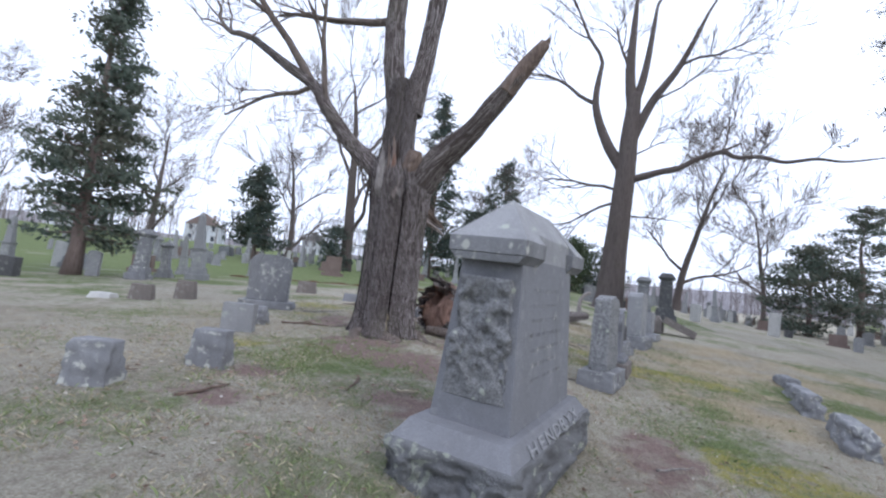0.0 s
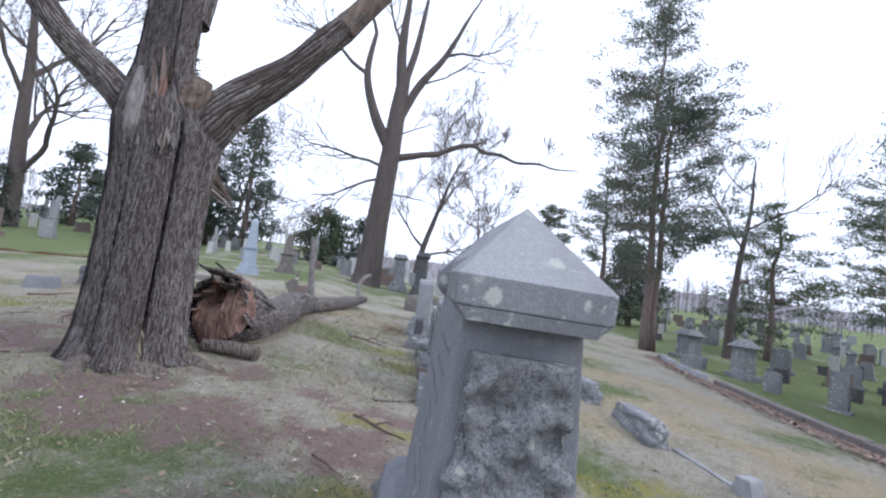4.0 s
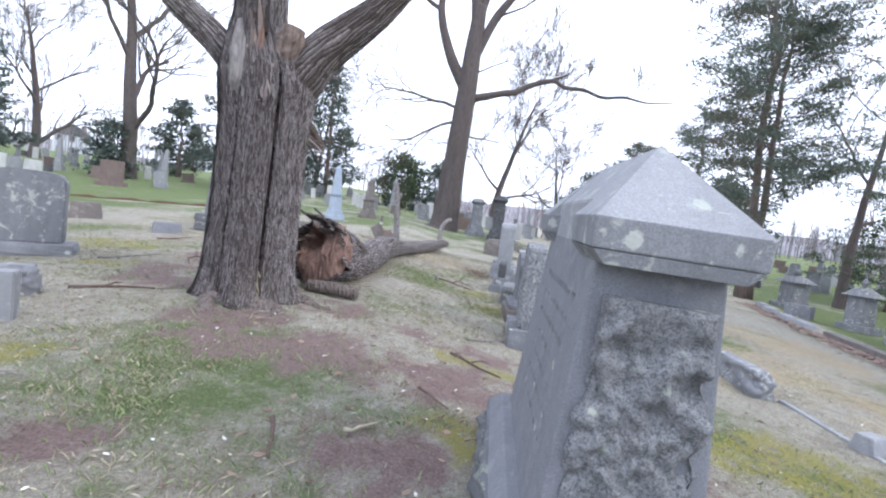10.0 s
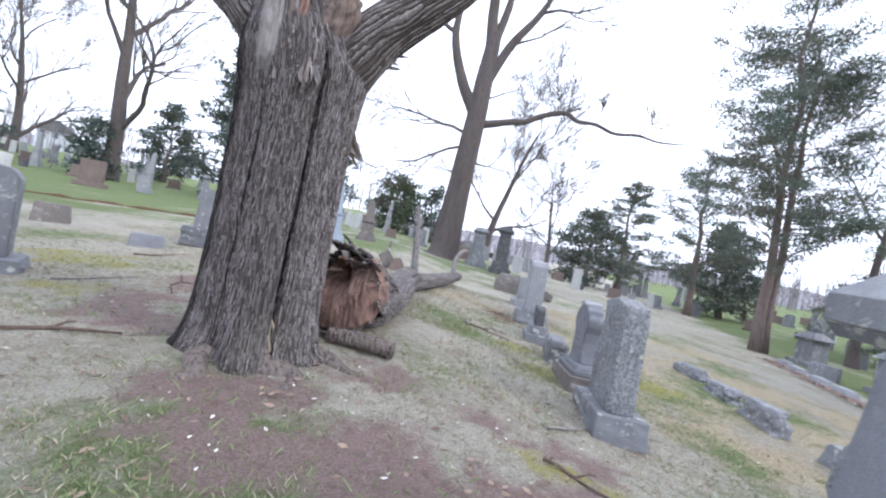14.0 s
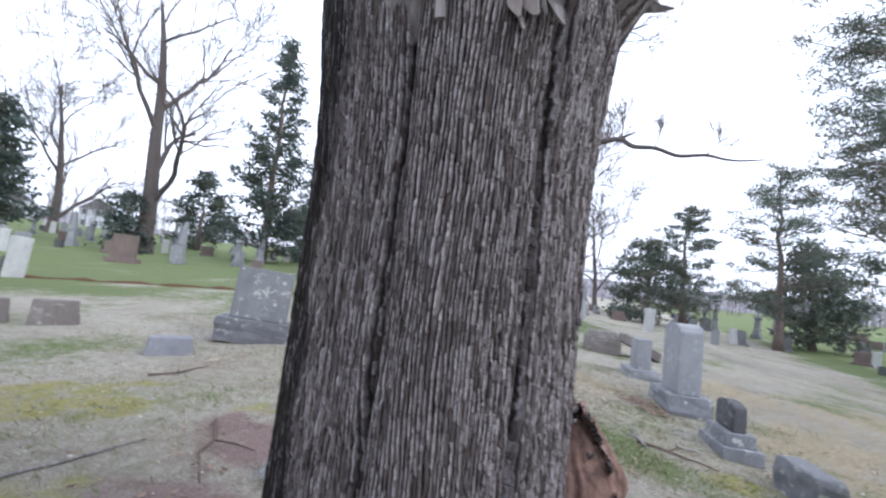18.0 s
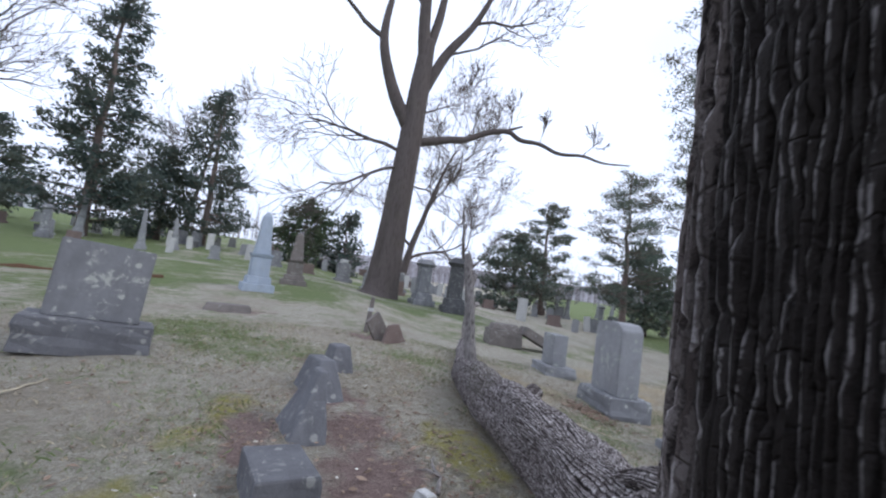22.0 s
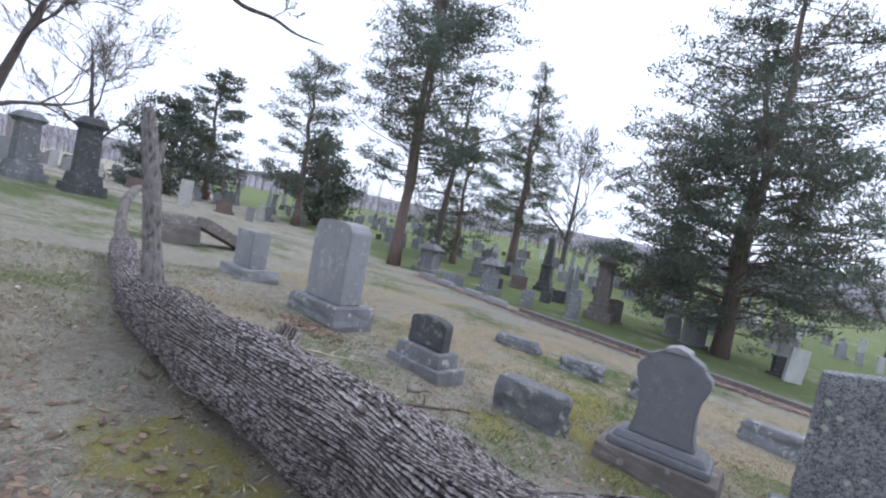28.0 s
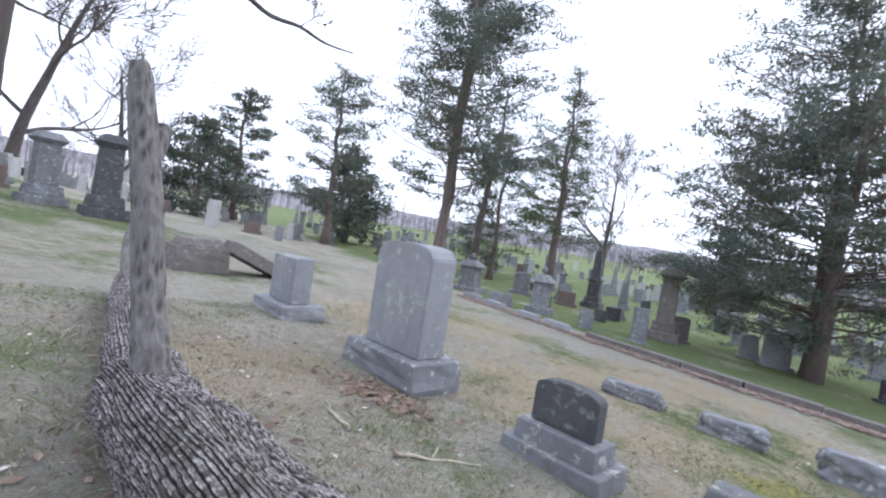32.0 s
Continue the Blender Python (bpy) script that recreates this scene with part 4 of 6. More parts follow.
def great_tree():
    rng = random.Random(11)
    t = thing("broken_maple_tree", pose(TX, TY, TZ), "huge leafless old tree with furrowed grey bark and a snapped limb", "tree")
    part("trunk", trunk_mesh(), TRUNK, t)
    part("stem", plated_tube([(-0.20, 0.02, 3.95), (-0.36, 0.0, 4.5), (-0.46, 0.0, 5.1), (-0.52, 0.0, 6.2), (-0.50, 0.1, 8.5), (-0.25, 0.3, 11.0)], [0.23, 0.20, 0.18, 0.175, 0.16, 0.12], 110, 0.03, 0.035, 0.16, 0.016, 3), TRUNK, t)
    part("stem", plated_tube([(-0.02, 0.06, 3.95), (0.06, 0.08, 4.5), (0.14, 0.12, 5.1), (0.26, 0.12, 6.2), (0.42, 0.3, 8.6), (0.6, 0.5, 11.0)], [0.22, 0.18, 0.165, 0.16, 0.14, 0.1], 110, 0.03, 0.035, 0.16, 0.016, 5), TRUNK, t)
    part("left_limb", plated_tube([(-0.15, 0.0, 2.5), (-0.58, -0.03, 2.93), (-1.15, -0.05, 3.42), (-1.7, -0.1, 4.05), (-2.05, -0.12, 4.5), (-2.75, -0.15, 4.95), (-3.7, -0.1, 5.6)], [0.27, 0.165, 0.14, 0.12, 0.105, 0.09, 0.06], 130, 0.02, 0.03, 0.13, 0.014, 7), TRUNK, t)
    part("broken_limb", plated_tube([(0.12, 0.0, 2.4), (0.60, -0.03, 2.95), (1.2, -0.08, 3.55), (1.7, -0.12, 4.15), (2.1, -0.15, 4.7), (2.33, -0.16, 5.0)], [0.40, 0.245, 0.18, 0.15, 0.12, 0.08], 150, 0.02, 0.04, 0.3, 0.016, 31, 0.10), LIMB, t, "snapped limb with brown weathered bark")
    part("stripped_end", bark_tube([(1.75, -0.125, 4.215), (2.1, -0.15, 4.7), (2.34, -0.16, 5.01)], [0.152, 0.132, 0.085], 40, 14, 0.14, 4), STRIPPED, t, "bare wood where the bark is gone")
    for k in range(8):
        part("splinter", shard(rng, (2.3 + rng.uniform(-0.05, 0.05), -0.16 + rng.uniform(-0.05, 0.05), 4.95), (0.5 + rng.uniform(-0.3, 0.3), rng.uniform(-0.25, 0.25), 0.8), rng.uniform(0.16, 0.36), 0.06, 0.025), STRIPPED, t)
    for k in range(6):
        part("splinter", shard(rng, (0.70, rng.uniform(-0.08, 0.08), 2.85 + rng.uniform(-0.1, 0.1)), (1, rng.uniform(-0.4, 0.2), rng.uniform(-0.2, 0.3)), rng.uniform(0.16, 0.3), 0.055, 0.02), DEADWOOD, t, "grey torn splinter")
    part("torn_stub", bark_tube([(0.24, 0.24, 2.36), (0.36, 0.50, 2.22), (0.46, 0.76, 2.10), (0.56, 0.98, 2.02)], [0.11, 0.085, 0.055, 0.012], 30, 12, 0.5, 23), STRIPPED, t, "torn stub of reddish wood")
    for k in range(22):
        part("splinter", shard(rng, (0.38 + rng.uniform(-0.08, 0.10), 0.56 + rng.uniform(-0.12, 0.10), 2.10 + rng.uniform(-0.09, 0.11)), (0.46 + rng.uniform(-0.22, 0.2), 1.0, -0.30 + rng.uniform(-0.22, 0.24)), rng.uniform(0.30, 0.56), rng.uniform(0.03, 0.07), rng.uniform(0.010, 0.020)), (DEADWOOD, PALE_TORN, DEADWOOD, PALE_TORN, STRIPPED)[k % 5], t, "torn splinter at the wound")
    part("splinter", shard(rng, (0.36, 0.50, 2.62), (0.0, 0.6, -0.8), 0.5, 0.035, 0.02), ROTTEN, t, "thin dark hanging splinter")
    part("splinter", shard(rng, (0.36, 0.50, 2.62), (0.05, 0.95, -0.25), 0.4, 0.035, 0.02), ROTTEN, t, "thin dark splinter")
    part("knob", bark_tube([(0.16, -0.12, 2.62), (0.24, -0.20, 2.86), (0.30, -0.24, 3.04), (0.33, -0.25, 3.16)], [0.19, 0.17, 0.135, 0.10], 40, 12, 0.35, 41), STRIPPED, t, "grey weathered knob in the crotch")
    part("bare_wood", bark_tube([(-0.20, -0.30, 2.20), (-0.17, -0.36, 2.48), (-0.20, -0.34, 2.80), (-0.27, -0.24, 3.15)], [0.05, 0.135, 0.12, 0.05], 40, 14, 0.30, 43), DEADWOOD, t, "long pale scar of bared wood below the fork")
    for k in range(9):
        z = 0.03 + 0.04 * k
        part("pale_rot", shard(rng, (0.225 + rng.uniform(-0.02, 0.02), -0.40 - 0.09 * math.exp(-z / 0.13) + rng.uniform(-0.01, 0.01), z), (rng.uniform(-0.4, 0.4), -0.25, 1), rng.uniform(0.12, 0.16), 0.03, 0.02), STRAW, t, "pale rotten wood in the seam")
    for k in range(14):
        z = 2.35 + 0.8 * rng.random()
        x = -0.12 + 0.26 * rng.random() - 0.10 * (z - 2.4)
        part("bark_scar", shard(rng, (x, -0.475 + 0.16 * max(0, z - 2.6), z), (-0.08 + rng.uniform(-0.1, 0.1), 0.10, 1), rng.uniform(0.22, 0.42), rng.uniform(0.035, 0.07), 0.03), (DEADWOOD, STRIPPED, TORN, LIMB)[k % 4], t, "torn strip of bared wood")
    for k in range(10):
        part("torn_bark", shard(rng, (0.12 + rng.uniform(-0.10, 0.10), -0.485, 2.44 + rng.uniform(-0.10, 0.12)), (0.22 + rng.uniform(-0.3, 0.3), -0.28 + rng.uniform(-0.12, 0.1), -1), rng.uniform(0.16, 0.32), rng.uniform(0.05, 0.10), 0.016), (DEADWOOD, PALE_TORN)[k % 2], t, "curled pale strip of torn bark")
    for p, d, L, r in (((-2.05, -0.12, 4.5), (-0.6, 0, 0.75), 4.0, 0.09), ((-3.7, -0.1, 5.6), (-0.9, 0.1, 0.3), 3.2, 0.072), ((-2.05, -0.12, 4.5), (-0.9, -0.2, -0.15), 2.4, 0.055), ((-1.7, -0.1, 4.05), (-0.25, 0.1, 0.95), 2.8, 0.06),
                       ((-0.52, 0, 5.75), (-1.0, 0.05, 0.12), 3.0, 0.085), ((-0.52, 0, 6.6), (-0.7, 0.2, 0.8), 4.5, 0.10), ((-0.5, 0.1, 8.5), (0.3, 0.5, 0.8), 4.0, 0.1), ((0.28, 0.15, 6.4), (0.7, 0.2, 0.8), 4.0, 0.09), ((0.42, 0.3, 8.6), (0.2, -0.5, 0.9), 3.5, 0.09), ((-0.25, 0.3, 11), (0, 0, 1), 4, 0.11), ((0.6, 0.5, 11), (0.2, 0, 1), 4, 0.09)):
        B = Tubes()
        limb(B, rng, Vector(p), Vector(d).normalized(), L, r, 1, twig=0.008)
        part("branch", B.mesh(), BARK, t)
    for k in range(6):
        a = k * 1.05 + rng.uniform(-0.2, 0.2)
        L = rng.uniform(0.4, 0.65)
        c, s = math.cos(a), math.sin(a)
        pts = []
        for j in range(6):
            q = 0.45 + L * j / 5
            w = 0.10 * math.sin(j * 1.1 + k)
            x, y = c * q - s * w, s * q + c * w
            pts.append((x, y, ground_z(TX + x, TY + y) - TZ + 0.05 * (1 - j / 5) ** 2 - 0.05))
        part("root", bark_tube(pts, [0.12, 0.10, 0.085, 0.07, 0.055, 0.04], 22, 6, 0.3, k), BARK, t)
    return t


great_tree()


# ---- the fallen limb ----
def torn_end(c, way, R, seed):
    """The broken face of a log: a hollowed disc of fibres, ragged in depth."""
    way = Vector(way).normalized()
    a, b = frame_along(Vector(c), Vector(c) + way)
    nr, nu = 40, 120
    v, f = [], []
    for j in range(nr + 1):
        q = j / nr
        for k in range(nu):
            t = 2 * math.pi * k / nu
            x, y = q * math.cos(t), q * math.sin(t)
            out = 1 + 0.30 * noise.noise(Vector((math.cos(t) * 1.6, math.sin(t) * 1.6, seed))) * q - 0.06 * q
            fib = noise.fractal(Vector((x * 14, y * 3, seed)), 0.8, 2.2, 5)
            chunk = noise.voronoi(Vector((x * 1.9, y * 1.3, seed)))[0][0]
            hollow = 0.42 * math.exp(-((x + 0.45) ** 2 + (y + 0.30) ** 2) / 0.14)
            d = -0.16 * (1 - q * q) - 0.03 * fib - 0.16 * (chunk - 0.35) - 0.16 * y + hollow
            x, y = x * out, y * out
            v.append(Vector(c) + (a * x + b * y) * R + way * d)
    for j in range(nr):
        for k in range(nu):
            m = (k + 1) % nu
            f.append((j * nu + k, j * nu + m, (j + 1) * nu + m, (j + 1) * nu + k))
    return sheet(v, f)


def fallen_log():
    rng = random.Random(21)
    path = [(-2.94, 8.52, 0.50), (-2.76, 9.0, 0.37), (-2.57, 9.6, 0.29), (-2.36, 10.4, 0.27), (-2.24, 11.4, 0.265), (-2.10, 12.3, 0.25), (-1.95, 13.02, 0.22), (-1.88, 13.30, 0.14), (-1.83, 13.55, 0.04)]
    t = thing("fallen_log", pose(-2.2, 11.0, ground_z(-2.2, 11.0)), "heavy fallen limb with ridged grey bark lying on the grass", "log")
    base = t.matrix_world.translation

    def loc(x, y, h):
        return Vector((x, y, ground_z(x, y) + h)) - base

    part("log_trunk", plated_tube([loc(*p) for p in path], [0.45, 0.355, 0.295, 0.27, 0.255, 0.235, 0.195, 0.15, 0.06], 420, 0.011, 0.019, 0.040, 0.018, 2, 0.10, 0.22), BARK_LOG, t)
    part("upright_branch", bark_tube([loc(-1.94, 12.93, 0.22), loc(-1.99, 12.99, 0.66), loc(-2.03, 13.04, 1.1), loc(-2.08, 13.10, 1.52), loc(-2.11, 13.12, 1.74)], [0.095, 0.068, 0.062, 0.056, 0.036], 40, 16, 0.16, 7), SNAG, t, "grey snapped branch standing up")
    part("upright_fork", bark_tube([loc(-2.05, 13.06, 1.28), loc(-2.00, 13.10, 1.42), loc(-1.97, 13.12, 1.50)], [0.045, 0.042, 0.036], 24, 10, 0.16, 17), SNAG, t)
    for k in range(6):
        part("splinter", shard(rng, loc(-2.11 + rng.uniform(-0.02, 0.02), 13.12 + rng.uniform(-0.02, 0.02), 1.68), (rng.uniform(-0.2, 0.2), rng.uniform(-0.2, 0.2), 1), rng.uniform(0.12, 0.22), 0.035, 0.018), DEADWOOD, t)
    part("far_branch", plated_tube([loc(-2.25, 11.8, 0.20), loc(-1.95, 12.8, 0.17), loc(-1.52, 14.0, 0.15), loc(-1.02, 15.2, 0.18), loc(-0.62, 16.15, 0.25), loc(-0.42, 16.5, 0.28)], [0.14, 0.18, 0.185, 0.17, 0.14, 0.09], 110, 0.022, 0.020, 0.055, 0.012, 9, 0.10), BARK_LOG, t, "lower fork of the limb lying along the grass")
    part("far_stub", bark_tube([loc(-0.66, 16.1, 0.28), loc(-0.68, 16.15, 0.55), loc(-0.63, 16.2, 0.82), loc(-0.48, 16.3, 1.02), loc(-0.36, 16.35, 1.06)], [0.085, 0.065, 0.058, 0.055, 0.045], 18, 9, 0.12, 3), DEADWOOD, t, "pale bare branch curling up from the fork")
    for k in range(3):
        part("splinter", shard(rng, loc(-0.42 + 0.03 * k, 16.5, 0.27 + 0.03 * k), (1, 0.8, rng.uniform(-0.1, 0.5)), rng.uniform(0.12, 0.22), 0.06, 0.025), DEADWOOD, t)
    part("stub", plated_tube([loc(-2.16, 11.3, 0.30), loc(-2.04, 11.38, 0.42), loc(-1.95, 11.42, 0.50)], [0.11, 0.09, 0.075], 80, 0.02, 0.02, 0.08, 0.014, 19), BARK_LOG, t, "broken stub with pale torn wood")
    for k in range(5):
        part("splinter", shard(rng, loc(-1.97 + rng.uniform(-0.04, 0.03), 11.4 + rng.uniform(-0.04, 0.04), 0.51), (0.3 + rng.uniform(-0.4, 0.3), rng.uniform(-0.3, 0.3), 1), rng.uniform(0.12, 0.17), 0.045, 0.02), (STRAW, DEADWOOD)[k % 2], t, "pale torn splinter")
    part("butt_core", torn_end(loc(-2.88, 8.56, 0.52), (0.30, 1, -0.05), 0.45, 5), TORN, t, "torn red-brown heartwood at the butt")
    for k in range(11):
        a = k * 2.4
        q = rng.uniform(0.22, 0.43)
        x, z = q * math.cos(a), q * math.sin(a)
        part("splinter", shard(rng, loc(-2.93 + x, 8.50 + 0.15 * x, 0.52 + z), (rng.uniform(-0.2, 0.2) - 0.3 + 0.5 * x, -1, rng.uniform(-0.15, 0.2) + 0.5 * z), rng.uniform(0.14, 0.26), rng.uniform(0.10, 0.20), rng.uniform(0.02, 0.045)), (TORN, ROTTEN, TORN, TORN)[k % 4], t, "torn wood splinter")
    for k in range(6):
        part("bark_shard", shard(rng, loc(-3.10 + 0.11 * k, 8.58, 0.93 - 0.07 * k + 0.05 * (k == 0)), (-0.5 + rng.uniform(-0.3, 0.3), -1, 0.30), rng.uniform(0.22, 0.36), 0.13, 0.03), (BARK, DEADWOOD, BARK)[k % 3], t, "torn strip of grey bark")
    for k in range(15):
        a = -0.45 + 1.75 * k / 14
        rr, lift = rng.uniform(0.020, 0.038), rng.uniform(-0.02, 0.12)
        x0, h0 = -2.57 + 0.265 * math.sin(a), 0.29 + 0.265 * math.cos(a)
        x1, h1 = -2.84 + 0.375 * math.sin(a), 0.47 + 0.385 * math.cos(a)
        x2, h2 = -3.02 + 0.40 * math.sin(a) + rng.uniform(-0.08, 0.05), 0.58 + 0.43 * math.cos(a) + lift
        y2 = 8.38 + rng.uniform(-0.10, 0.18)
        wob = rng.uniform(-0.03, 0.03)
        part("bark_ridge", plated_tube([loc(x0, 9.55, h0), loc((x0 + x1) / 2 + wob, 9.2, (h0 + h1) / 2 + 0.02), loc(x1, 8.82, h1), loc((x1 + x2) / 2 - wob, (8.82 + y2) / 2, (h1 + h2) / 2 + 0.02), loc(x2, y2, h2)], [rr * 0.5, rr * 0.9, rr, rr * 0.8, rr * 0.25], 28, 0.02, 0.014, 0.07, 0.014, 20 + k, 0.22), BARK_LOG, t, "long torn ridge of grey bark")
    part("broken_piece", plated_tube([loc(-3.0, 8.24, 0.08), loc(-2.65, 8.16, 0.09), loc(-2.32, 8.08, 0.09)], [0.075, 0.085, 0.085], 60, 0.02, 0.02, 0.1, 0.012, 13), BARK, t, "short broken piece of dark log")
    return t


fallen_log()


# ---- gravestones ----
def headstone(x, y, w, h, d, rz, label, mat, top="flat", base=(0, 0), tilt=(0, 0), group="gravestones", bmat=None, rough=0.0, seed=1, name="headstone", writing=0):
    """A slab on a plinth. base: how far the plinth stands out, and its height."""
    t = thing(name, on(x, y, -0.03, rz, tilt[0], tilt[1]), label, "gravestone", group)
    bw, bh = base
    if bh:
        part("plinth", block(w + 2 * bw, d + 2 * bw, w + 2 * bw - 0.03, d + 2 * bw - 0.03, 0, bh, 0.015, 0.03, 3, seed + 3), bmat or mat, t)
    z0, hw = bh, w / 2
    pts = [(-hw, z0), (hw, z0)]
    if top == "flat":
        pts += [(hw, h), (-hw, h)]
    elif top == "round":
        pts += [(hw * math.cos(a), h - hw * 0.55 + hw * 0.55 * math.sin(a)) for a in [math.pi * k / 12 for k in range(13)]]
    elif top == "shoulder":
        pts += [(hw, h - 0.13), (hw * 0.86, h - 0.05)] + [(hw * 0.86 * math.cos(a), h - 0.05 + 0.05 * math.sin(a)) for a in [math.pi * k / 8 for k in range(1, 8)]] + [(-hw * 0.86, h - 0.05), (-hw, h - 0.13)]
    elif top == "arch":
        pts += [(hw, h - 0.10)] + [(hw * math.cos(a), h - 0.10 + 0.10 * math.sin(a)) for a in [math.pi * k / 10 for k in range(1, 10)]] + [(-hw, h - 0.10)]
    elif top == "point":
        pts += [(hw, h - 0.15), (0, h), (-hw, h - 0.15)]
    if rough:
        bm = block(w, d, w * 0.93, d * 0.9, z0, h, 0.015, rough, 5, seed)
        if top == "point":
            for v in bm.verts:
                if v.co.z > z0 + 0.7 * (h - z0):
                    v.co.z -= 0.07 * abs(v.co.x) / hw * (v.co.z - z0) / (h - z0)
        slab = part("slab", bm, mat, t)
    else:
        slab = part("slab", profile_slab(pts, d, 0.012), mat, t)
    if writing:
        for side in (-1, 1):
            carve_lines(slab, "worn_lettering", writing, -hw * 0.7, w * 0.7, side * (d / 2 + 0.002), h - 0.25, 0.09, mat, seed=seed + side)
    return t


def boulder(x, y, w, d, h, rz, label, mat=None, seed=1, name="boulder", rough=0.07, group="rough stones", top=(0.86, 0.6), lean=(0.0, 0.0)):
    t = thing(name, on(x, y, -0.05, rz), label, "stone", group)
    bm = block(w, d, w * top[0], d * top[1], 0, h + 0.05, 0.02, rough, 9 if rough > 0.015 else 4, seed)
    for v in bm.verts:
        v.co.x += lean[0] * v.co.z
        v.co.y += lean[1] * v.co.z
    part("rock", bm, mat or GRANITE, t)
    return t


# the row beyond the monument, all turned to face the path
ROW = -98.0
headstone(0.0, 7.95, 0.78, 1.38, 0.26, ROW - 4, "rough grey granite headstone spotted with lichen, on a rock-faced plinth", SPECKLED, "point", bmat=GRANITE, base=(0.13, 0.27), rough=0.018, seed=4)


def baroque_stone(x, y, rz):
    t = thing("headstone", on(x, y, -0.03, rz), "grey headstone with scrolled shoulders and a moulded plinth", "gravestone", "gravestones")
    part("plinth", block(0.95, 0.52, 0.92, 0.50, 0, 0.24, 0.015, 0.015, 3, 4), BROWN_GREY, t)
    part("moulding", joined(block(0.78, 0.40, 0.78, 0.40, 0.24, 0.31, 0.02), block(0.72, 0.34, 0.66, 0.29, 0.312, 0.37, 0.015)), GRANITE_SMOOTH, t)
    half = [(0.9 * a, 0.37 + 0.92 * (b - 0.37)) for a, b in [(0.29, 0.37), (0.255, 0.48), (0.24, 0.66), (0.255, 0.80), (0.30, 0.90), (0.315, 0.985), (0.285, 1.045), (0.245, 1.06), (0.235, 1.115), (0.17, 1.15), (0.10, 1.185), (0.0, 1.21)]]
    pts = [(x0, z) for x0, z in half] + [(-x0, z) for x0, z in reversed(half[:-1])]
    slab = part("slab", profile_slab(pts, 0.20, 0.012), GRANITE_SMOOTH, t)
    part("coping", profile_slab([(-0.10, 1.115), (0.10, 1.115), (0.095, 1.14), (0.0, 1.17), (-0.095, 1.14)], 0.24, 0.006), GRANITE_LIGHT, t)
    carve_lines(slab, "worn_lettering", 5, -0.16, 0.32, -0.101, 0.92, 0.09, GRANITE_SMOOTH, seed=9)
    return t


baroque_stone(0.22, 9.2, ROW)
boulder(0.30, 10.35, 0.70, 0.30, 0.36, ROW - 6, "low rough granite marker on mossy grass", ROCK, 7, rough=0.035, top=(0.97, 0.8))


def stepped_stone(x, y, rz):
    t = thing("headstone", on(x, y, -0.03, rz), "small dark headstone with a curved top on a stepped plinth", "gravestone", "gravestones")
    part("plinth", block(0.84, 0.46, 0.82, 0.44, 0, 0.17, 0.015, 0.01, 2, 3), GRANITE, t)
    part("step", block(0.68, 0.34, 0.66, 0.32, 0.168, 0.32, 0.012), GRANITE, t)
    pts = [(-0.265, 0.32), (0.265, 0.32), (0.265, 0.60)] + [(0.265 * math.cos(a), 0.60 + 0.07 * math.sin(a)) for a in [math.pi * k / 10 for k in range(1, 10)]] + [(-0.265, 0.60)]
    part("slab", profile_slab(pts, 0.15, 0.01), GRANITE_DARK, t)
    part("panel", profile_slab([(x0 * 0.82, 0.35 + (z - 0.32) * 0.82) for x0, z in pts], 0.162, 0.004), GRANITE_DARK, t)
    return t


stepped_stone(0.42, 11.65, ROW - 6)
headstone(0.88, 13.55, 0.86, 1.45, 0.36, ROW - 6, "large grey granite headstone with eased shoulders on a rock-faced plinth", GRANITE_LIGHT, "shoulder", (0.15, 0.33), seed=9, bmat=GRANITE)
headstone(1.40, 16.0, 0.66, 0.86, 0.30, ROW - 6, "pale grey headstone on a broad plinth", GRANITE_LIGHT, "flat", (0.17, 0.22), seed=10)


def broken_tomb():
    t = thing("toppled_tomb", on(1.75, 19.0, -0.02, -12), "toppled brown stone tomb with its lid slid off", "tomb")
    part("chest", block(0.95, 0.7, 0.92, 0.66, 0, 0.46, 0.02, 0.02, 3, 3), BROWN_GREY, t)
    part("moulding", block(0.8, 0.56, 0.66, 0.42, 0.46, 0.62, 0.03), BROWN_GREY, t)
    lid = part("lid", block(1.15, 0.55, 1.1, 0.5, 0, 0.24, 0.02, 0.01, 2, 5), BROWN_GREY, t)
    lid.matrix_local = pose(0.95, -0.1, 0.18, 0, 24, 5)
    return t


broken_tomb()


def obelisk(x, y, h, w, label, mat, name="obelisk", urn=False, rz=0.0, group="tall monuments"):
    t = thing(name, on(x, y, -0.03, rz), label, "monument", group)
    part("base", block(w * 1.9, w * 1.9, w * 1.85, w * 1.85, 0, h * 0.10, 0.02, 0.01, 2), mat, t)
    part("plinth", block(w * 1.5, w * 1.5, w * 1.4, w * 1.4, h * 0.10, h * 0.19, 0.02), mat, t)
    part("die", block(w * 1.15, w * 1.15, w * 1.1, w * 1.1, h * 0.19, h * 0.42, 0.02), mat, t)
    part("moulding", block(w * 1.12, w * 1.12, w * 1.35, w * 1.35, h * 0.42, h * 0.47, 0.02), mat, t)
    part("shaft", block(w * 0.95, w * 0.95, w * 0.55, w * 0.55, h * 0.47, h * 0.94, 0.015), mat, t)
    part("tip", block(w * 0.55, w * 0.55, w * 0.06, w * 0.06, h * 0.94, h, 0.004), mat, t)
    return t


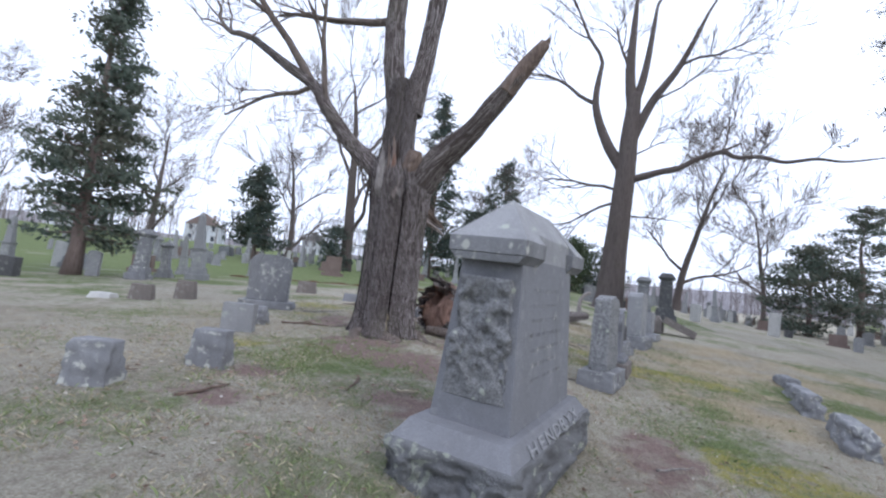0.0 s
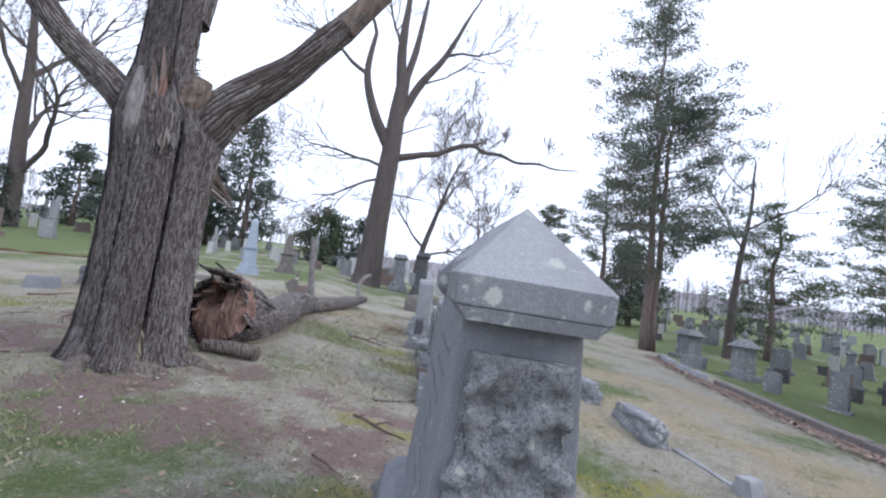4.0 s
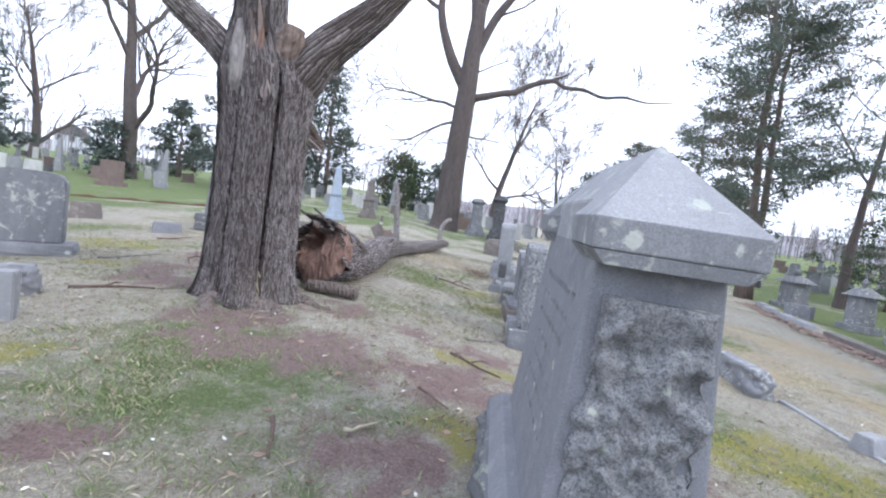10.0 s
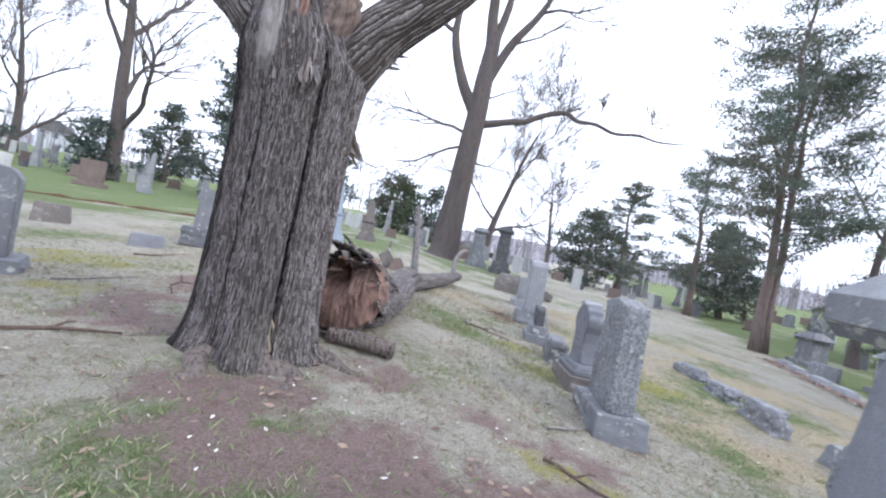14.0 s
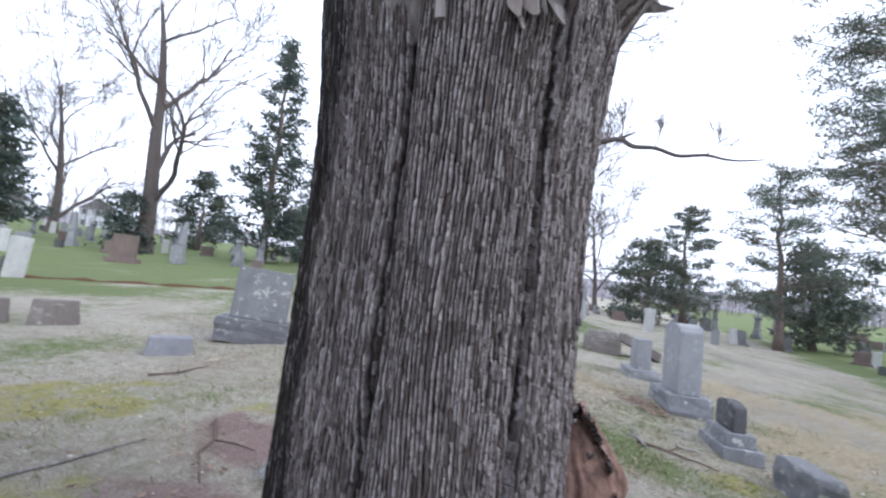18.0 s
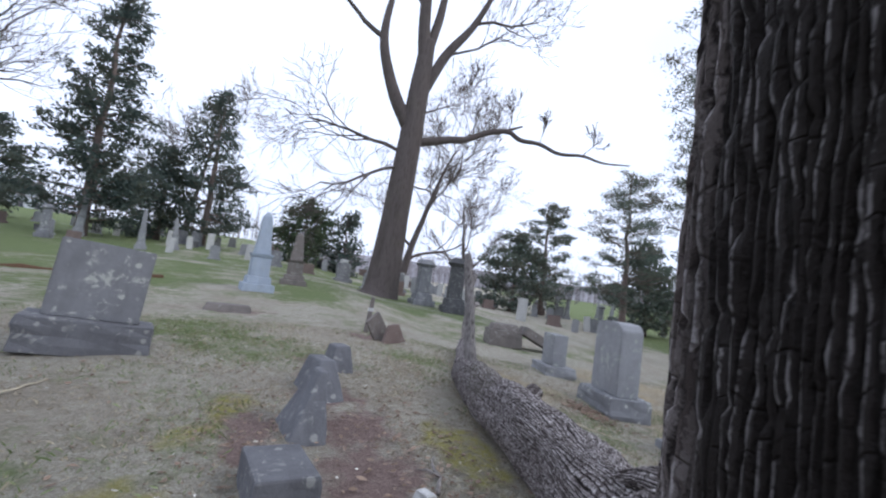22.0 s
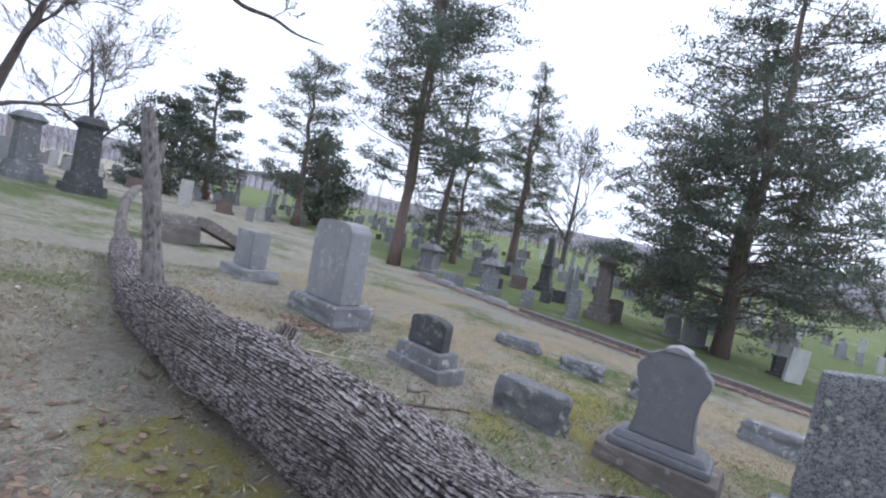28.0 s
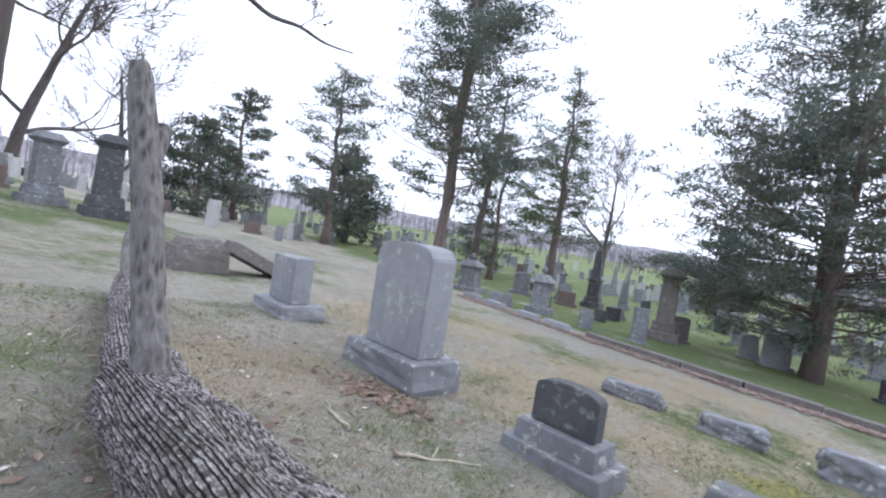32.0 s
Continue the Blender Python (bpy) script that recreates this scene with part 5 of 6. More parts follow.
def pillar(x, y, h, w, label, mat, name="pillar_monument", rz=0.0, group="tall monuments"):
    t = thing(name, on(x, y, -0.03, rz), label, "monument", group)
    part("base", block(w * 1.8, w * 1.8, w * 1.75, w * 1.75, 0, h * 0.13, 0.02, 0.01, 2), mat, t)
    part("plinth", block(w * 1.45, w * 1.45, w * 1.3, w * 1.3, h * 0.13, h * 0.27, 0.03), mat, t)
    part("shaft", block(w, w, w * 0.9, w * 0.9, h * 0.27, h * 0.84, 0.015), mat, t)
    part("cornice", block(w * 0.95, w * 0.95, w * 1.35, w * 1.35, h * 0.84, h * 0.90, 0.015), mat, t)
    part("cap", block(w * 1.35, w * 1.35, w * 0.75, w * 0.75, h * 0.90, h, 0.02), mat, t)
    return t


def urn_tomb(x, y, h, w, label, mat, rz=0.0):
    t = thing("urn_monument", on(x, y, -0.03, rz), label, "monument", "tall monuments")
    part("base", block(w * 1.5, w * 1.5, w * 1.45, w * 1.45, 0, h * 0.14, 0.02, 0.01, 2), mat, t)
    part("die", block(w, w, w * 0.92, w * 0.92, h * 0.14, h * 0.66, 0.02), mat, t)
    part("roof", block(w * 1.4, w * 1.4, w * 0.5, w * 0.5, h * 0.66, h * 0.82, 0.02), mat, t)
    T = Tubes().tube([(0, 0, h * z) for z in (0.80, 0.84, 0.88, 0.93, 0.96, 1.0)], [w * r for r in (0.10, 0.09, 0.2, 0.19, 0.1, 0.04)], 12)
    part("urn", T.mesh(), mat, t)
    return t


obelisk(-4.88, 21.9, 2.35, 0.46, "tall pale blue-grey marble obelisk on stepped base", GRANITE_BLUE, rz=10)
obelisk(-3.75, 25.6, 2.0, 0.5, "brown stone obelisk with moulded base", BROWN_GREY)
pillar(3.25, 26.7, 2.5, 0.62, "dark granite pillar monument with wide cap", GRANITE_DARK, rz=-10)
pillar(2.3, 28.5, 2.2, 0.6, "grey granite tapered pillar beside the oak", GRANITE)
pillar(17.6, 12.4, 3.0, 0.66, "grey stone pillar monument with moulded cap", BROWN_GREY)
obelisk(22.8, 16.5, 3.4, 0.55, "black granite obelisk on stepped base", GRANITE_DARK)
headstone(18.9, 8.5, 0.95, 1.45, 0.25, -70, "pale grey headstone standing under the cedar", GRANITE_LIGHT, "flat", (0.1, 0.15), seed=3)
headstone(16.6, 5.3, 0.65, 1.3, 0.15, -65, "white marble slab leaning under the trees", MARBLE, "flat", seed=5, tilt=(0, 5))
headstone(17.3, 5.6, 0.5, 0.8, 0.2, -65, "dark headstone on a plinth", GRANITE_DARK, "flat", (0.1, 0.15), seed=5)
headstone(18.6, 11.9, 0.7, 1.1, 0.3, -70, "brown headstone beside the pillar", BROWN_GREY, "arch", (0.1, 0.1), seed=5)
urn_tomb(14.6, 16.7, 1.95, 0.62, "grey stone urn monument with a roofed cap", GRANITE)
urn_tomb(15.4, 20.4, 1.8, 0.8, "broad grey roofed tomb", GRANITE)
headstone(13.6, 14.6, 0.5, 0.75, 0.2, -70, "small grey headstone on the green plot", GRANITE, "round", seed=2)
headstone(14.2, 12.9, 0.5, 1.25, 0.22, -70, "narrow grey headstone on the green plot", GRANITE, "flat", (0.08, 0.12), seed=2)
headstone(13.4, 17.9, 0.9, 0.5, 0.3, -70, "low grey block marker on the green plot", GRANITE, "flat", seed=6)
headstone(2.22, 4.5, 0.52, 0.72, 0.13, -62, "dark weathered headstone with a domed top", GRANITE_DARK, "round", seed=22, tilt=(4, 3))

# the plot on the rise
headstone(-7.15, 8.95, 0.85, 1.22, 0.36, 28, "lichen-covered grey granite headstone on a plinth", GRANITE, "shoulder", (0.15, 0.2), seed=12)
headstone(-6.3, 13.75, 0.88, 1.22, 0.30, 14, "leaning grey granite headstone on a rock-faced plinth", GRANITE, "flat", (0.17, 0.38), seed=13, tilt=(0, 4), bmat=FIELD)
boulder(-7.0, 12.5, 0.60, 0.45, 0.22, 28, "low flat-topped granite marker", seed=14, rough=0.008, mat=GRANITE_SMOOTH)
boulder(-4.15, 3.25, 0.40, 0.30, 0.37, 22, "small square granite footstone", seed=15, rough=0.03, name="footstone")
boulder(-3.95, 4.3, 0.40, 0.30, 0.37, 18, "small square granite footstone", seed=16, rough=0.02, name="footstone")
headstone(-5.2, 6.0, 0.46, 0.46, 0.18, 25, "low pale granite headstone", GRANITE_LIGHT, "flat", seed=17)
boulder(-5.6, 6.9, 0.3, 0.25, 0.3, 25, "small grey weathered granite footstone", seed=18, name="footstone")
pillar(-9.8, 3.6, 1.75, 0.75, "large grey granite monument with pale base", GRANITE, "square_monument", 30)
for bx, by, bw, bh in ((-9.5, 8.9, 0.46, 0.44), (-9.9, 8.1, 0.5, 0.34), (-9.6, 13.85, 0.68, 0.40), (-10.5, 13.6, 0.6, 0.40)):
    boulder(bx, by, bw, 0.28, bh, 26 + 4 * bw, "low brown sandstone marker", BROWN_GREY, int(-bx * 10), "brown_marker", 0.012, "brown markers")
boulder(-10.4, 7.6, 0.5, 0.4, 0.12, 20, "flat white marble marker in the grass", MARBLE, 3, "flat_marker", 0.01)
boulder(-5.2, 17.6, 0.9, 0.5, 0.12, 5, "sunken brown slab on bare soil", BROWN_GREY, 8, "sunken_slab", 0.02)
# rough stones in a line beside the log
boulder(-3.55, 13.45, 0.32, 0.42, 0.30, 12, "rough grey field stone set in a line", FIELD, 31, "field_stone", 0.013, "field stones", (0.6, 0.6), (0.1, 0.2))
boulder(-3.85, 12.5, 0.34, 0.66, 0.32, 16, "rough slanting grey field stone set in a line", FIELD, 32, "field_stone", 0.013, "field stones", (0.5, 0.55), (0.2, 0.5))
boulder(-4.08, 11.5, 0.31, 0.60, 0.46, 10, "pointed rough grey field stone set in a line", FIELD, 33, "field_stone", 0.013, "field stones", (0.2, 0.35), (0.3, 0.25))
boulder(-4.25, 10.5, 0.40, 0.62, 0.20, 10, "low flat grey field stone set in a line", FIELD, 34, "field_stone", 0.013, "field stones", (0.9, 0.85))
boulder(-4.4, 9.3, 0.34, 0.34, 0.18, 10, "low pale field stone near the tree", GRANITE_LIGHT, 35, "field_stone", 0.05, "field stones")

boulder(-3.36, 10.35, 0.12, 0.18, 0.07, 20, "small pale stone lying beside the log", MARBLE, 36, "field_stone", 0.012, "field stones", (0.7, 0.7))


def broken_slabs():
    t = thing("broken_marker", on(-2.45, 15.9, -0.02, 10), "broken thin brown slab leaning in bare soil", "gravestone")
    a = part("slab", block(0.34, 0.07, 0.32, 0.06, 0, 0.55, 0.01, 0.01, 2, 4), BROWN_GREY, t)
    a.matrix_local = pose(0.05, 0, 0.0, 0, -38, 20)
    b = part("slab", block(0.50, 0.08, 0.2, 0.06, 0, 0.34, 0.01, 0.01, 2, 5), BROWNSTONE, t)
    b.matrix_local = pose(0.15, -0.25, 0.0, 0, -8, 10)
    p = thing("marker_post", on(-2.6, 16.6, -0.02, 0, 0, 5), "thin grey post marker with a white band", "post")
    part("post", block(0.085, 0.085, 0.07, 0.07, 0, 0.70, 0.006), BROWN_GREY, p)
    part("band", block(0.09, 0.09, 0.09, 0.09, 0.42, 0.49, 0.004), MARBLE, p)


broken_slabs()

# kerb of the row's plot, with rough stones on it
for i, (bx, by, bw, bd, bh) in enumerate(((3.0, 7.75, 1.15, 0.34, 0.30), (3.1, 9.3, 0.75, 0.3, 0.32), (3.35, 10.45, 0.7, 0.28, 0.22), (3.6, 11.6, 0.8, 0.28, 0.2))):
    boulder(bx, by, bw, bd, bh, 78 + 4 * i, "long rough granite stone along the grass verge", GRANITE, 41 + i, "kerb_boulder", 0.06, "kerb boulders")
boulder(3.12, 6.05, 0.26, 0.26, 0.18, 10, "square granite kerb post", GRANITE_LIGHT, 46, "kerb_post", 0.01)


def kerb(name, pts, w, h, mat, label, length=1.1, sink=0.02):
    """A run of separate kerb blocks along a line."""
    t = tagged(new(name), label, "kerb", kind="structure")
    rng = random.Random(len(pts))
    for (x0, y0), (x1, y1) in zip(pts[:-1], pts[1:]):
        L = math.hypot(x1 - x0, y1 - y0)
        n = max(1, round(L / length))
        for k in range(n):
            u = (k + 0.5) / n
            x, y = x0 + (x1 - x0) * u, y0 + (y1 - y0) * u
            ob = part("kerb_block", block(L / n - 0.02, w, L / n - 0.03, w - 0.02, -0.25, h, 0.012, 0.008, 1, k), mat, t)
            slope = ground_z(x0 + (x1 - x0) * (k + 1) / n, y0 + (y1 - y0) * (k + 1) / n) - ground_z(x0 + (x1 - x0) * k / n, y0 + (y1 - y0) * k / n)
            ob.matrix_world = pose(x, y, ground_z(x, y) + rng.uniform(-0.015, 0.015) - sink, 0, -math.degrees(math.atan2(slope, L / n)), math.degrees(math.atan2(y1 - y0, x1 - x0)))


kerb("kerb_upper", [(2.75, 1.5), (3.0, 5.0), (3.15, 7.2)], 0.09, 0.05, GRANITE_LIGHT, "thin sunken stone kerb along the verge", 1.6)
kerb("kerb_lower", [(7.3, 1.0), (8.3, 6.0), (9.2, 10.0), (10.5, 13.8)], 0.30, 0.20, BROWN_GREY, "low granite kerb wall of the green plot", 1.2)
for i, (bx, by) in enumerate(((10.7, 14.8), (11.1, 15.9), (11.8, 17.4), (12.6, 18.7))):
    boulder(bx, by, 1.0, 0.45, 0.2, 62, "flat granite slab marker on the kerb line", GRANITE_LIGHT, 51 + i, "flat_slab", 0.01, "flat slabs")

# far lawns: gravestones in loose rows
PROTO = []
_k = 0
for w, h, d, top, base, mat, lab in ((0.6, 0.95, 0.18, "round", (0.09, 0.14), GRANITE_LIGHT, "grey round-topped headstone on the far lawn"), (0.75, 1.1, 0.25, "shoulder", (0.12, 0.2), GRANITE, "grey granite headstone on the far lawn"),
                                     (0.5, 1.2, 0.12, "flat", (0, 0), MARBLE, "thin white marble slab on the far lawn"), (0.5, 1.0, 0.12, "arch", (0, 0), GRANITE_LIGHT, "pale arched headstone on the far lawn"),
                                     (0.9, 0.8, 0.3, "flat", (0.12, 0.18), BROWNSTONE, "brown block headstone on the far lawn"), (0.55, 0.6, 0.25, "flat", (0, 0), GRANITE_DARK, "low dark marker on the far lawn")):
    PROTO.append(headstone(-30 - 2 * _k, 30 + _k, w, h, d, 15, lab, mat, top, base, group="far gravestones", seed=60 + _k))
    _k += 1
PROTO.append(pillar(-33, 27, 1.9, 0.4, "grey pillar monument on the far lawn", GRANITE, group="far gravestones"))
PROTO.append(obelisk(-36, 31, 2.6, 0.36, "slender grey obelisk on the far lawn", GRANITE_LIGHT, group="far gravestones"))
_rng = random.Random(77)


def scatter(n, area, turn, keep=None):
    """Stones in uneven rows over an area x0, x1, y0, y1."""
    x0, x1, y0, y1 = area
    made = 0
    while made < n:
        x, y = _rng.uniform(x0, x1), _rng.uniform(y0, y1)
        y = y0 + round((y - y0) / 2.6) * 2.6 + _rng.uniform(-0.35, 0.35)
        if keep and not keep(x, y):
            continue
        made += 1
        src = _rng.choice(PROTO[:6] + PROTO)
        m = on(x, y, -0.03, turn + _rng.uniform(-8, 8), _rng.uniform(-3, 3), _rng.uniform(-4, 4)) @ Matrix.Scale(_rng.uniform(0.75, 1.15), 4)
        copy_thing(src, m)


scatter(70, (-48, -9, 36, 62), 12)
scatter(12, (-46, -22, 24, 38), 12, lambda x, y: x < -24 - (36 - y) * 0.4)
scatter(22, (-62, -40, 34, 66), 20)
scatter(30, (-10, 3, 33, 60), 5)
scatter(62, (5, 34, 29, 62), -25, lambda x, y: x > 4 + (y - 28) * 0.15)
scatter(56, (15, 48, -6, 30), -65, lambda x, y: abs(y - 12) > 2 or x > 24)
scatter(40, (34, 62, 14, 55), -45)
scatter(46, (20, 46, 2, 44), -55, lambda x, y: abs(y - 12) > 2 or x > 26)
scatter(26, (-4, 12, 38, 60), -5)
scatter(34, (22, 44, -8, 24), -60, lambda x, y: abs(y - 12) > 2 or x > 26)
scatter(14, (-26, -14, 10, 20), 25, lambda x, y: x < -15)
headstone(-21.0, 33.3, 1.25, 1.65, 0.4, 8, "large red-brown sandstone headstone below a bare tree", BROWNSTONE, "flat", (0.2, 0.3), seed=71)
headstone(-19.6, 22.5, 0.5, 1.05, 0.25, 15, "grey round-topped headstone on the grass bank", GRANITE, "round", (0.06, 0.1), seed=72)
headstone(-18.3, 22.9, 0.4, 0.55, 0.25, 15, "low dark round-topped headstone on the grass bank", GRANITE_DARK, "round", seed=73)

# earth ledge across the rise
T_ = Tubes()
_pts = [(-19 + k * 0.5, 20.2 + 0.12 * k + 0.12 * math.sin(k * 1.7)) for k in range(24)]
T_.tube([(x, y, ground_z(x, y) - 0.02) for x, y in _pts], [0.09 + 0.04 * math.sin(k * 2.3) for k in range(24)], 7)
_n = Nodes("dark_earth")
EARTH = _n.done(_n.mix(_n.noise(14, 5), (0.06, 0.035, 0.015), (0.16, 0.09, 0.06)), 0.97, _n.noise(20, 4), 0.8, 0.03)
tagged(part("earth_ledge", T_.mesh(), EARTH), "dark broken edge of turf along a grass bank", "ledge", kind="structure")


# ---- trees ----
def oak():
    """The tall bare tree beyond, with its long low branch."""
    rng = random.Random(8)
    x, y = 0.55, 29.6
    t = thing("bare_oak", on(x, y), "tall leafless tree with a long bent branch over the graves", "tree", "bare trees")
    t.scale = (1.0, 1.0, 1.12)
    part("trunk", bark_tube([(-0.1, 0, -0.2), (0, 0, 0.5), (0.15, 0, 3.5), (0.35, 0, 7.0), (0.45, 0, 9.6), (0.6, 0.1, 12.0)], [1.15, 0.82, 0.66, 0.58, 0.5, 0.36], 40, 10, 0.05, 3), BARK_FAR, t)
    part("low_branch", bark_tube([(0.4, 0, 7.0), (2.2, -0.2, 7.5), (3.2, -0.3, 7.7), (4.2, -0.4, 8.2), (5.3, -0.8, 8.45), (6.0, -1.1, 8.1), (7.0, -1.4, 8.05), (8.0, -1.8, 7.7), (9.2, -2.2, 7.75), (10.2, -2.7, 7.5), (11.5, -3.2, 7.55)], [0.24, 0.17, 0.155, 0.145, 0.12, 0.11, 0.095, 0.085, 0.07, 0.05, 0.025], 12, 6, 0.2, 4), BARK_FAR, t, "long low bent branch")
    part("low_branch", bark_tube([(5.2, -0.7, 8.45), (6.2, -0.8, 8.9)], [0.09, 0.04], 8, 4, 0.05, 4), BARK_FAR, t)
    part("left_fork", bark_tube([(0.1, 0, 7.8), (-0.9, 0.1, 9.3), (-1.7, 0.1, 11.5), (-1.5, 0.2, 14)], [0.36, 0.3, 0.22, 0.12], 14, 6, 0.05, 5), BARK_FAR, t)
    part("main_fork", bark_tube([(0.5, 0.05, 11.0), (0.2, 0.1, 13.5), (0.3, 0.2, 17.5)], [0.34, 0.3, 0.12], 14, 6, 0.05, 6), BARK_FAR, t)
    part("right_fork", bark_tube([(0.55, 0.05, 9.2), (1.6, 0, 11.5), (3.0, 0, 13.5), (4.4, 0, 16.5)], [0.3, 0.25, 0.18, 0.08], 14, 6, 0.05, 7), BARK_FAR, t)
    part("right_fork", bark_tube([(0.55, 0.05, 11.2), (1.1, 0.3, 13.5), (1.5, 0.5, 17.0)], [0.28, 0.22, 0.1], 14, 6, 0.05, 8), BARK_FAR, t)
    for p, d, L, r in (((-1.7, 0.1, 11.5), (-0.8, 0.1, 0.6), 5, 0.13), ((-1.5, 0.2, 14), (-0.3, 0.2, 1), 5, 0.12), ((0.3, 0.2, 17.5), (0, 0, 1), 5, 0.12), ((0.2, 0.1, 13.5), (-0.4, 0.5, 0.9), 5, 0.13), ((4.4, 0, 16.5), (0.5, 0, 0.9), 4, 0.08), ((3.0, 0, 13.5), (0.9, 0.1, 0.4), 4, 0.09), ((1.6, 0, 11.5), (0.9, -0.3, 0.3), 3.5, 0.07), ((1.5, 0.5, 17), (0.3, 0.2, 1), 4.5, 0.1), ((0.35, 0, 6.5), (-0.9, 0.2, 0.15), 5.0, 0.10), ((0.3, 0, 5.8), (-0.9, -0.4, 0.1), 4.5, 0.09), ((4.2, -0.4, 8.2), (0.6, 0.2, 0.4), 2, 0.04), ((5.3, -0.8, 8.45), (0.5, 0, 0.8), 1.4, 0.04), ((7.0, -1.4, 8.0), (0.3, 0.2, 0.9), 1.2, 0.03), ((9.2, -2.2, 7.75), (0.5, 0, 0.7), 1.3, 0.03), ((3.2, -0.3, 7.7), (0.5, 0.2, 0.8), 1.8, 0.04), ((0.4, 0, 8.4), (0.9, 0.2, 0.2), 3.0, 0.06), ((0.3, 0, 5.2), (0.8, 0.6, -0.1), 3.5, 0.06)):
        B = Tubes()
        limb(B, rng, Vector(p), Vector(d).normalized(), L, r, 1, up=0.1 if L > 4.4 and r < 0.11 else 0.25, twig=0.018)
        part("branch", B.mesh(), BARK_FAR, t)


oak()
bare_tree("bare_maple", -25.4, 42.3, 23, 0.62, "tall leafless maple with upswept limbs on the far lawn", 12, 0.2, limbs=8, twig=0.03)
bare_tree("bare_elm", -42.3, 54.9, 17, 0.45, "leafless spreading elm before the houses", 13, 0.15, limbs=9, twig=0.03)
bare_tree("bare_elm", -56, 44, 17, 0.45, "leafless spreading elm at the far edge of the lawn", 14, 0.15, limbs=9, twig=0.03)
bare_tree("bare_elm", 7.5, 52, 16, 0.4, "slim leafless tree far beyond the graves", 15, 0.2, limbs=8, twig=0.03)
bare_tree("bare_elm", 17.5, 60, 13, 0.3, "slim leafless tree far beyond the graves", 16, 0.2, limbs=7, twig=0.03)
bare_tree("bare_ash", 20.2, 22.8, 12.5, 0.24, "slim dead tree with few twigs behind the cedar", 17, 0.35, limbs=5, twig=0.013)
bare_tree("bare_elm", 45, 21, 12, 0.3, "leafless tree on the lower lawn", 18, 0.2, limbs=7, twig=0.03)
bare_tree("bare_elm", 39, -4, 9, 0.22, "small leafless tree on the lower lawn", 19, 0.2, limbs=7, twig=0.03)
bare_tree("bare_elm", -14, 62, 14, 0.3, "leafless tree far across the lawn", 20, 0.2, limbs=7, twig=0.03)
bare_tree("bare_elm", -62, 26, 16, 0.4, "leafless spreading tree at the far edge of the lawn", 21, 0.2, limbs=9, twig=0.03)
conifer("cedar_tree", 13.9, 21.4, 18.0, 9.6, "tall two-stemmed cedar with an open dark crown", 31, CEDAR, 0.26, 0.21, 2, 0.40, 105, 0.105, 2.7)
conifer("cedar_tree", 18.2, 7.6, 18.0, 12.5, "broad dark cedar with several stems", 32, CEDAR, 0.09, 0.25, 3, 0.40, 90, 0.11, 3.0)
conifer("juniper_tree", -18.8, 12.0, 11.5, 5.6, "dense dark juniper with a rusty lower crown", 33, CEDAR, 0.13, 0.26, 1, 0.8, 60, 0.13, 4.0)
conifer("spruce_tree", -16.9, 44.1, 19.5, 7.0, "tall dark spruce with layered boughs", 34, FIR, 0.05, 0.32, 1, 0.8, 42, 0.19, 2.8)
conifer("juniper_tree", -10.5, 49.7, 13.5, 6.5, "dark ragged juniper on the far lawn", 35, FIR, 0.08, 0.28, 1, 0.55, 34, 0.19, 1.7)
conifer("juniper_tree", -14.0, 51, 8, 6.0, "low dark juniper on the far lawn", 37, FIR, 0.05, 0.2, 1, 0.5, 34, 0.22, 1.2)
conifer("juniper_tree", -27.5, 55, 8.5, 5.5, "rounded dark juniper on the far lawn", 38, FIR, 0.05, 0.2, 1, 0.45, 34, 0.22, 1.2)
conifer("juniper_tree", -37.8, 43, 11, 6.0, "dark ragged juniper before the houses", 39, FIR, 0.12, 0.25, 1, 0.5, 28, 0.26, 1.8)
conifer("shrub", -26.2, 41.5, 4.5, 3.0, "dark evergreen shrub at a tree foot", 40, FIR, 0.02, 0.12, 1, 0.4, 24, 0.22, 1.2)
conifer("juniper_tree", 19.7, 45.5, 11, 7.5, "open dark juniper among the graves", 41, CEDAR, 0.1, 0.26, 1, 0.4, 60, 0.13, 2.0)
conifer("juniper_tree", 15.8, 44, 7.0, 6.0, "low brown-green juniper among the graves", 42, CEDAR, 0.05, 0.22, 1, 0.4, 34, 0.2, 1.3)
conifer("juniper_tree", 19.2, 34, 12.0, 8.5, "open ragged juniper among the graves", 43, CEDAR, 0.16, 0.26, 1, 0.4, 70, 0.12, 2.2)
conifer("juniper_tree", 23.5, 36, 7.5, 5.5, "low dark juniper among the graves", 44, CEDAR, 0.08, 0.22, 1, 0.45, 26, 0.22, 1.6)
conifer("pine_tree", 32.0, 22.2, 17, 9.5, "dark pine with tiered boughs on the lower lawn", 45, PINE, 0.2, 0.3, 2, 0.6, 80, 0.11, 2.4)
conifer("pine_tree", 23.5, 23.2, 9.5, 8.0, "feathery green pine behind the cedar", 46, PINE, 0.1, 0.2, 1, 0.75, 80, 0.11, 2.4)
conifer("juniper_tree", 40, 10.5, 7, 4.5, "dark conical juniper on the lower lawn", 47, FIR, 0.05, 0.2, 1, 0.7, 26, 0.25, 1.5)
conifer("shrub", -2.6, 46, 4.8, 4.5, "rounded green shrub on the far lawn", 48, PINE, 0.02, 0.15, 1, 0.3, 26, 0.22, 1.4)
conifer("shrub", 0.6, 45, 5.0, 2.6, "dark conical shrub on the far lawn", 49, FIR, 0.02, 0.15, 1, 0.7, 26, 0.2, 1.4)


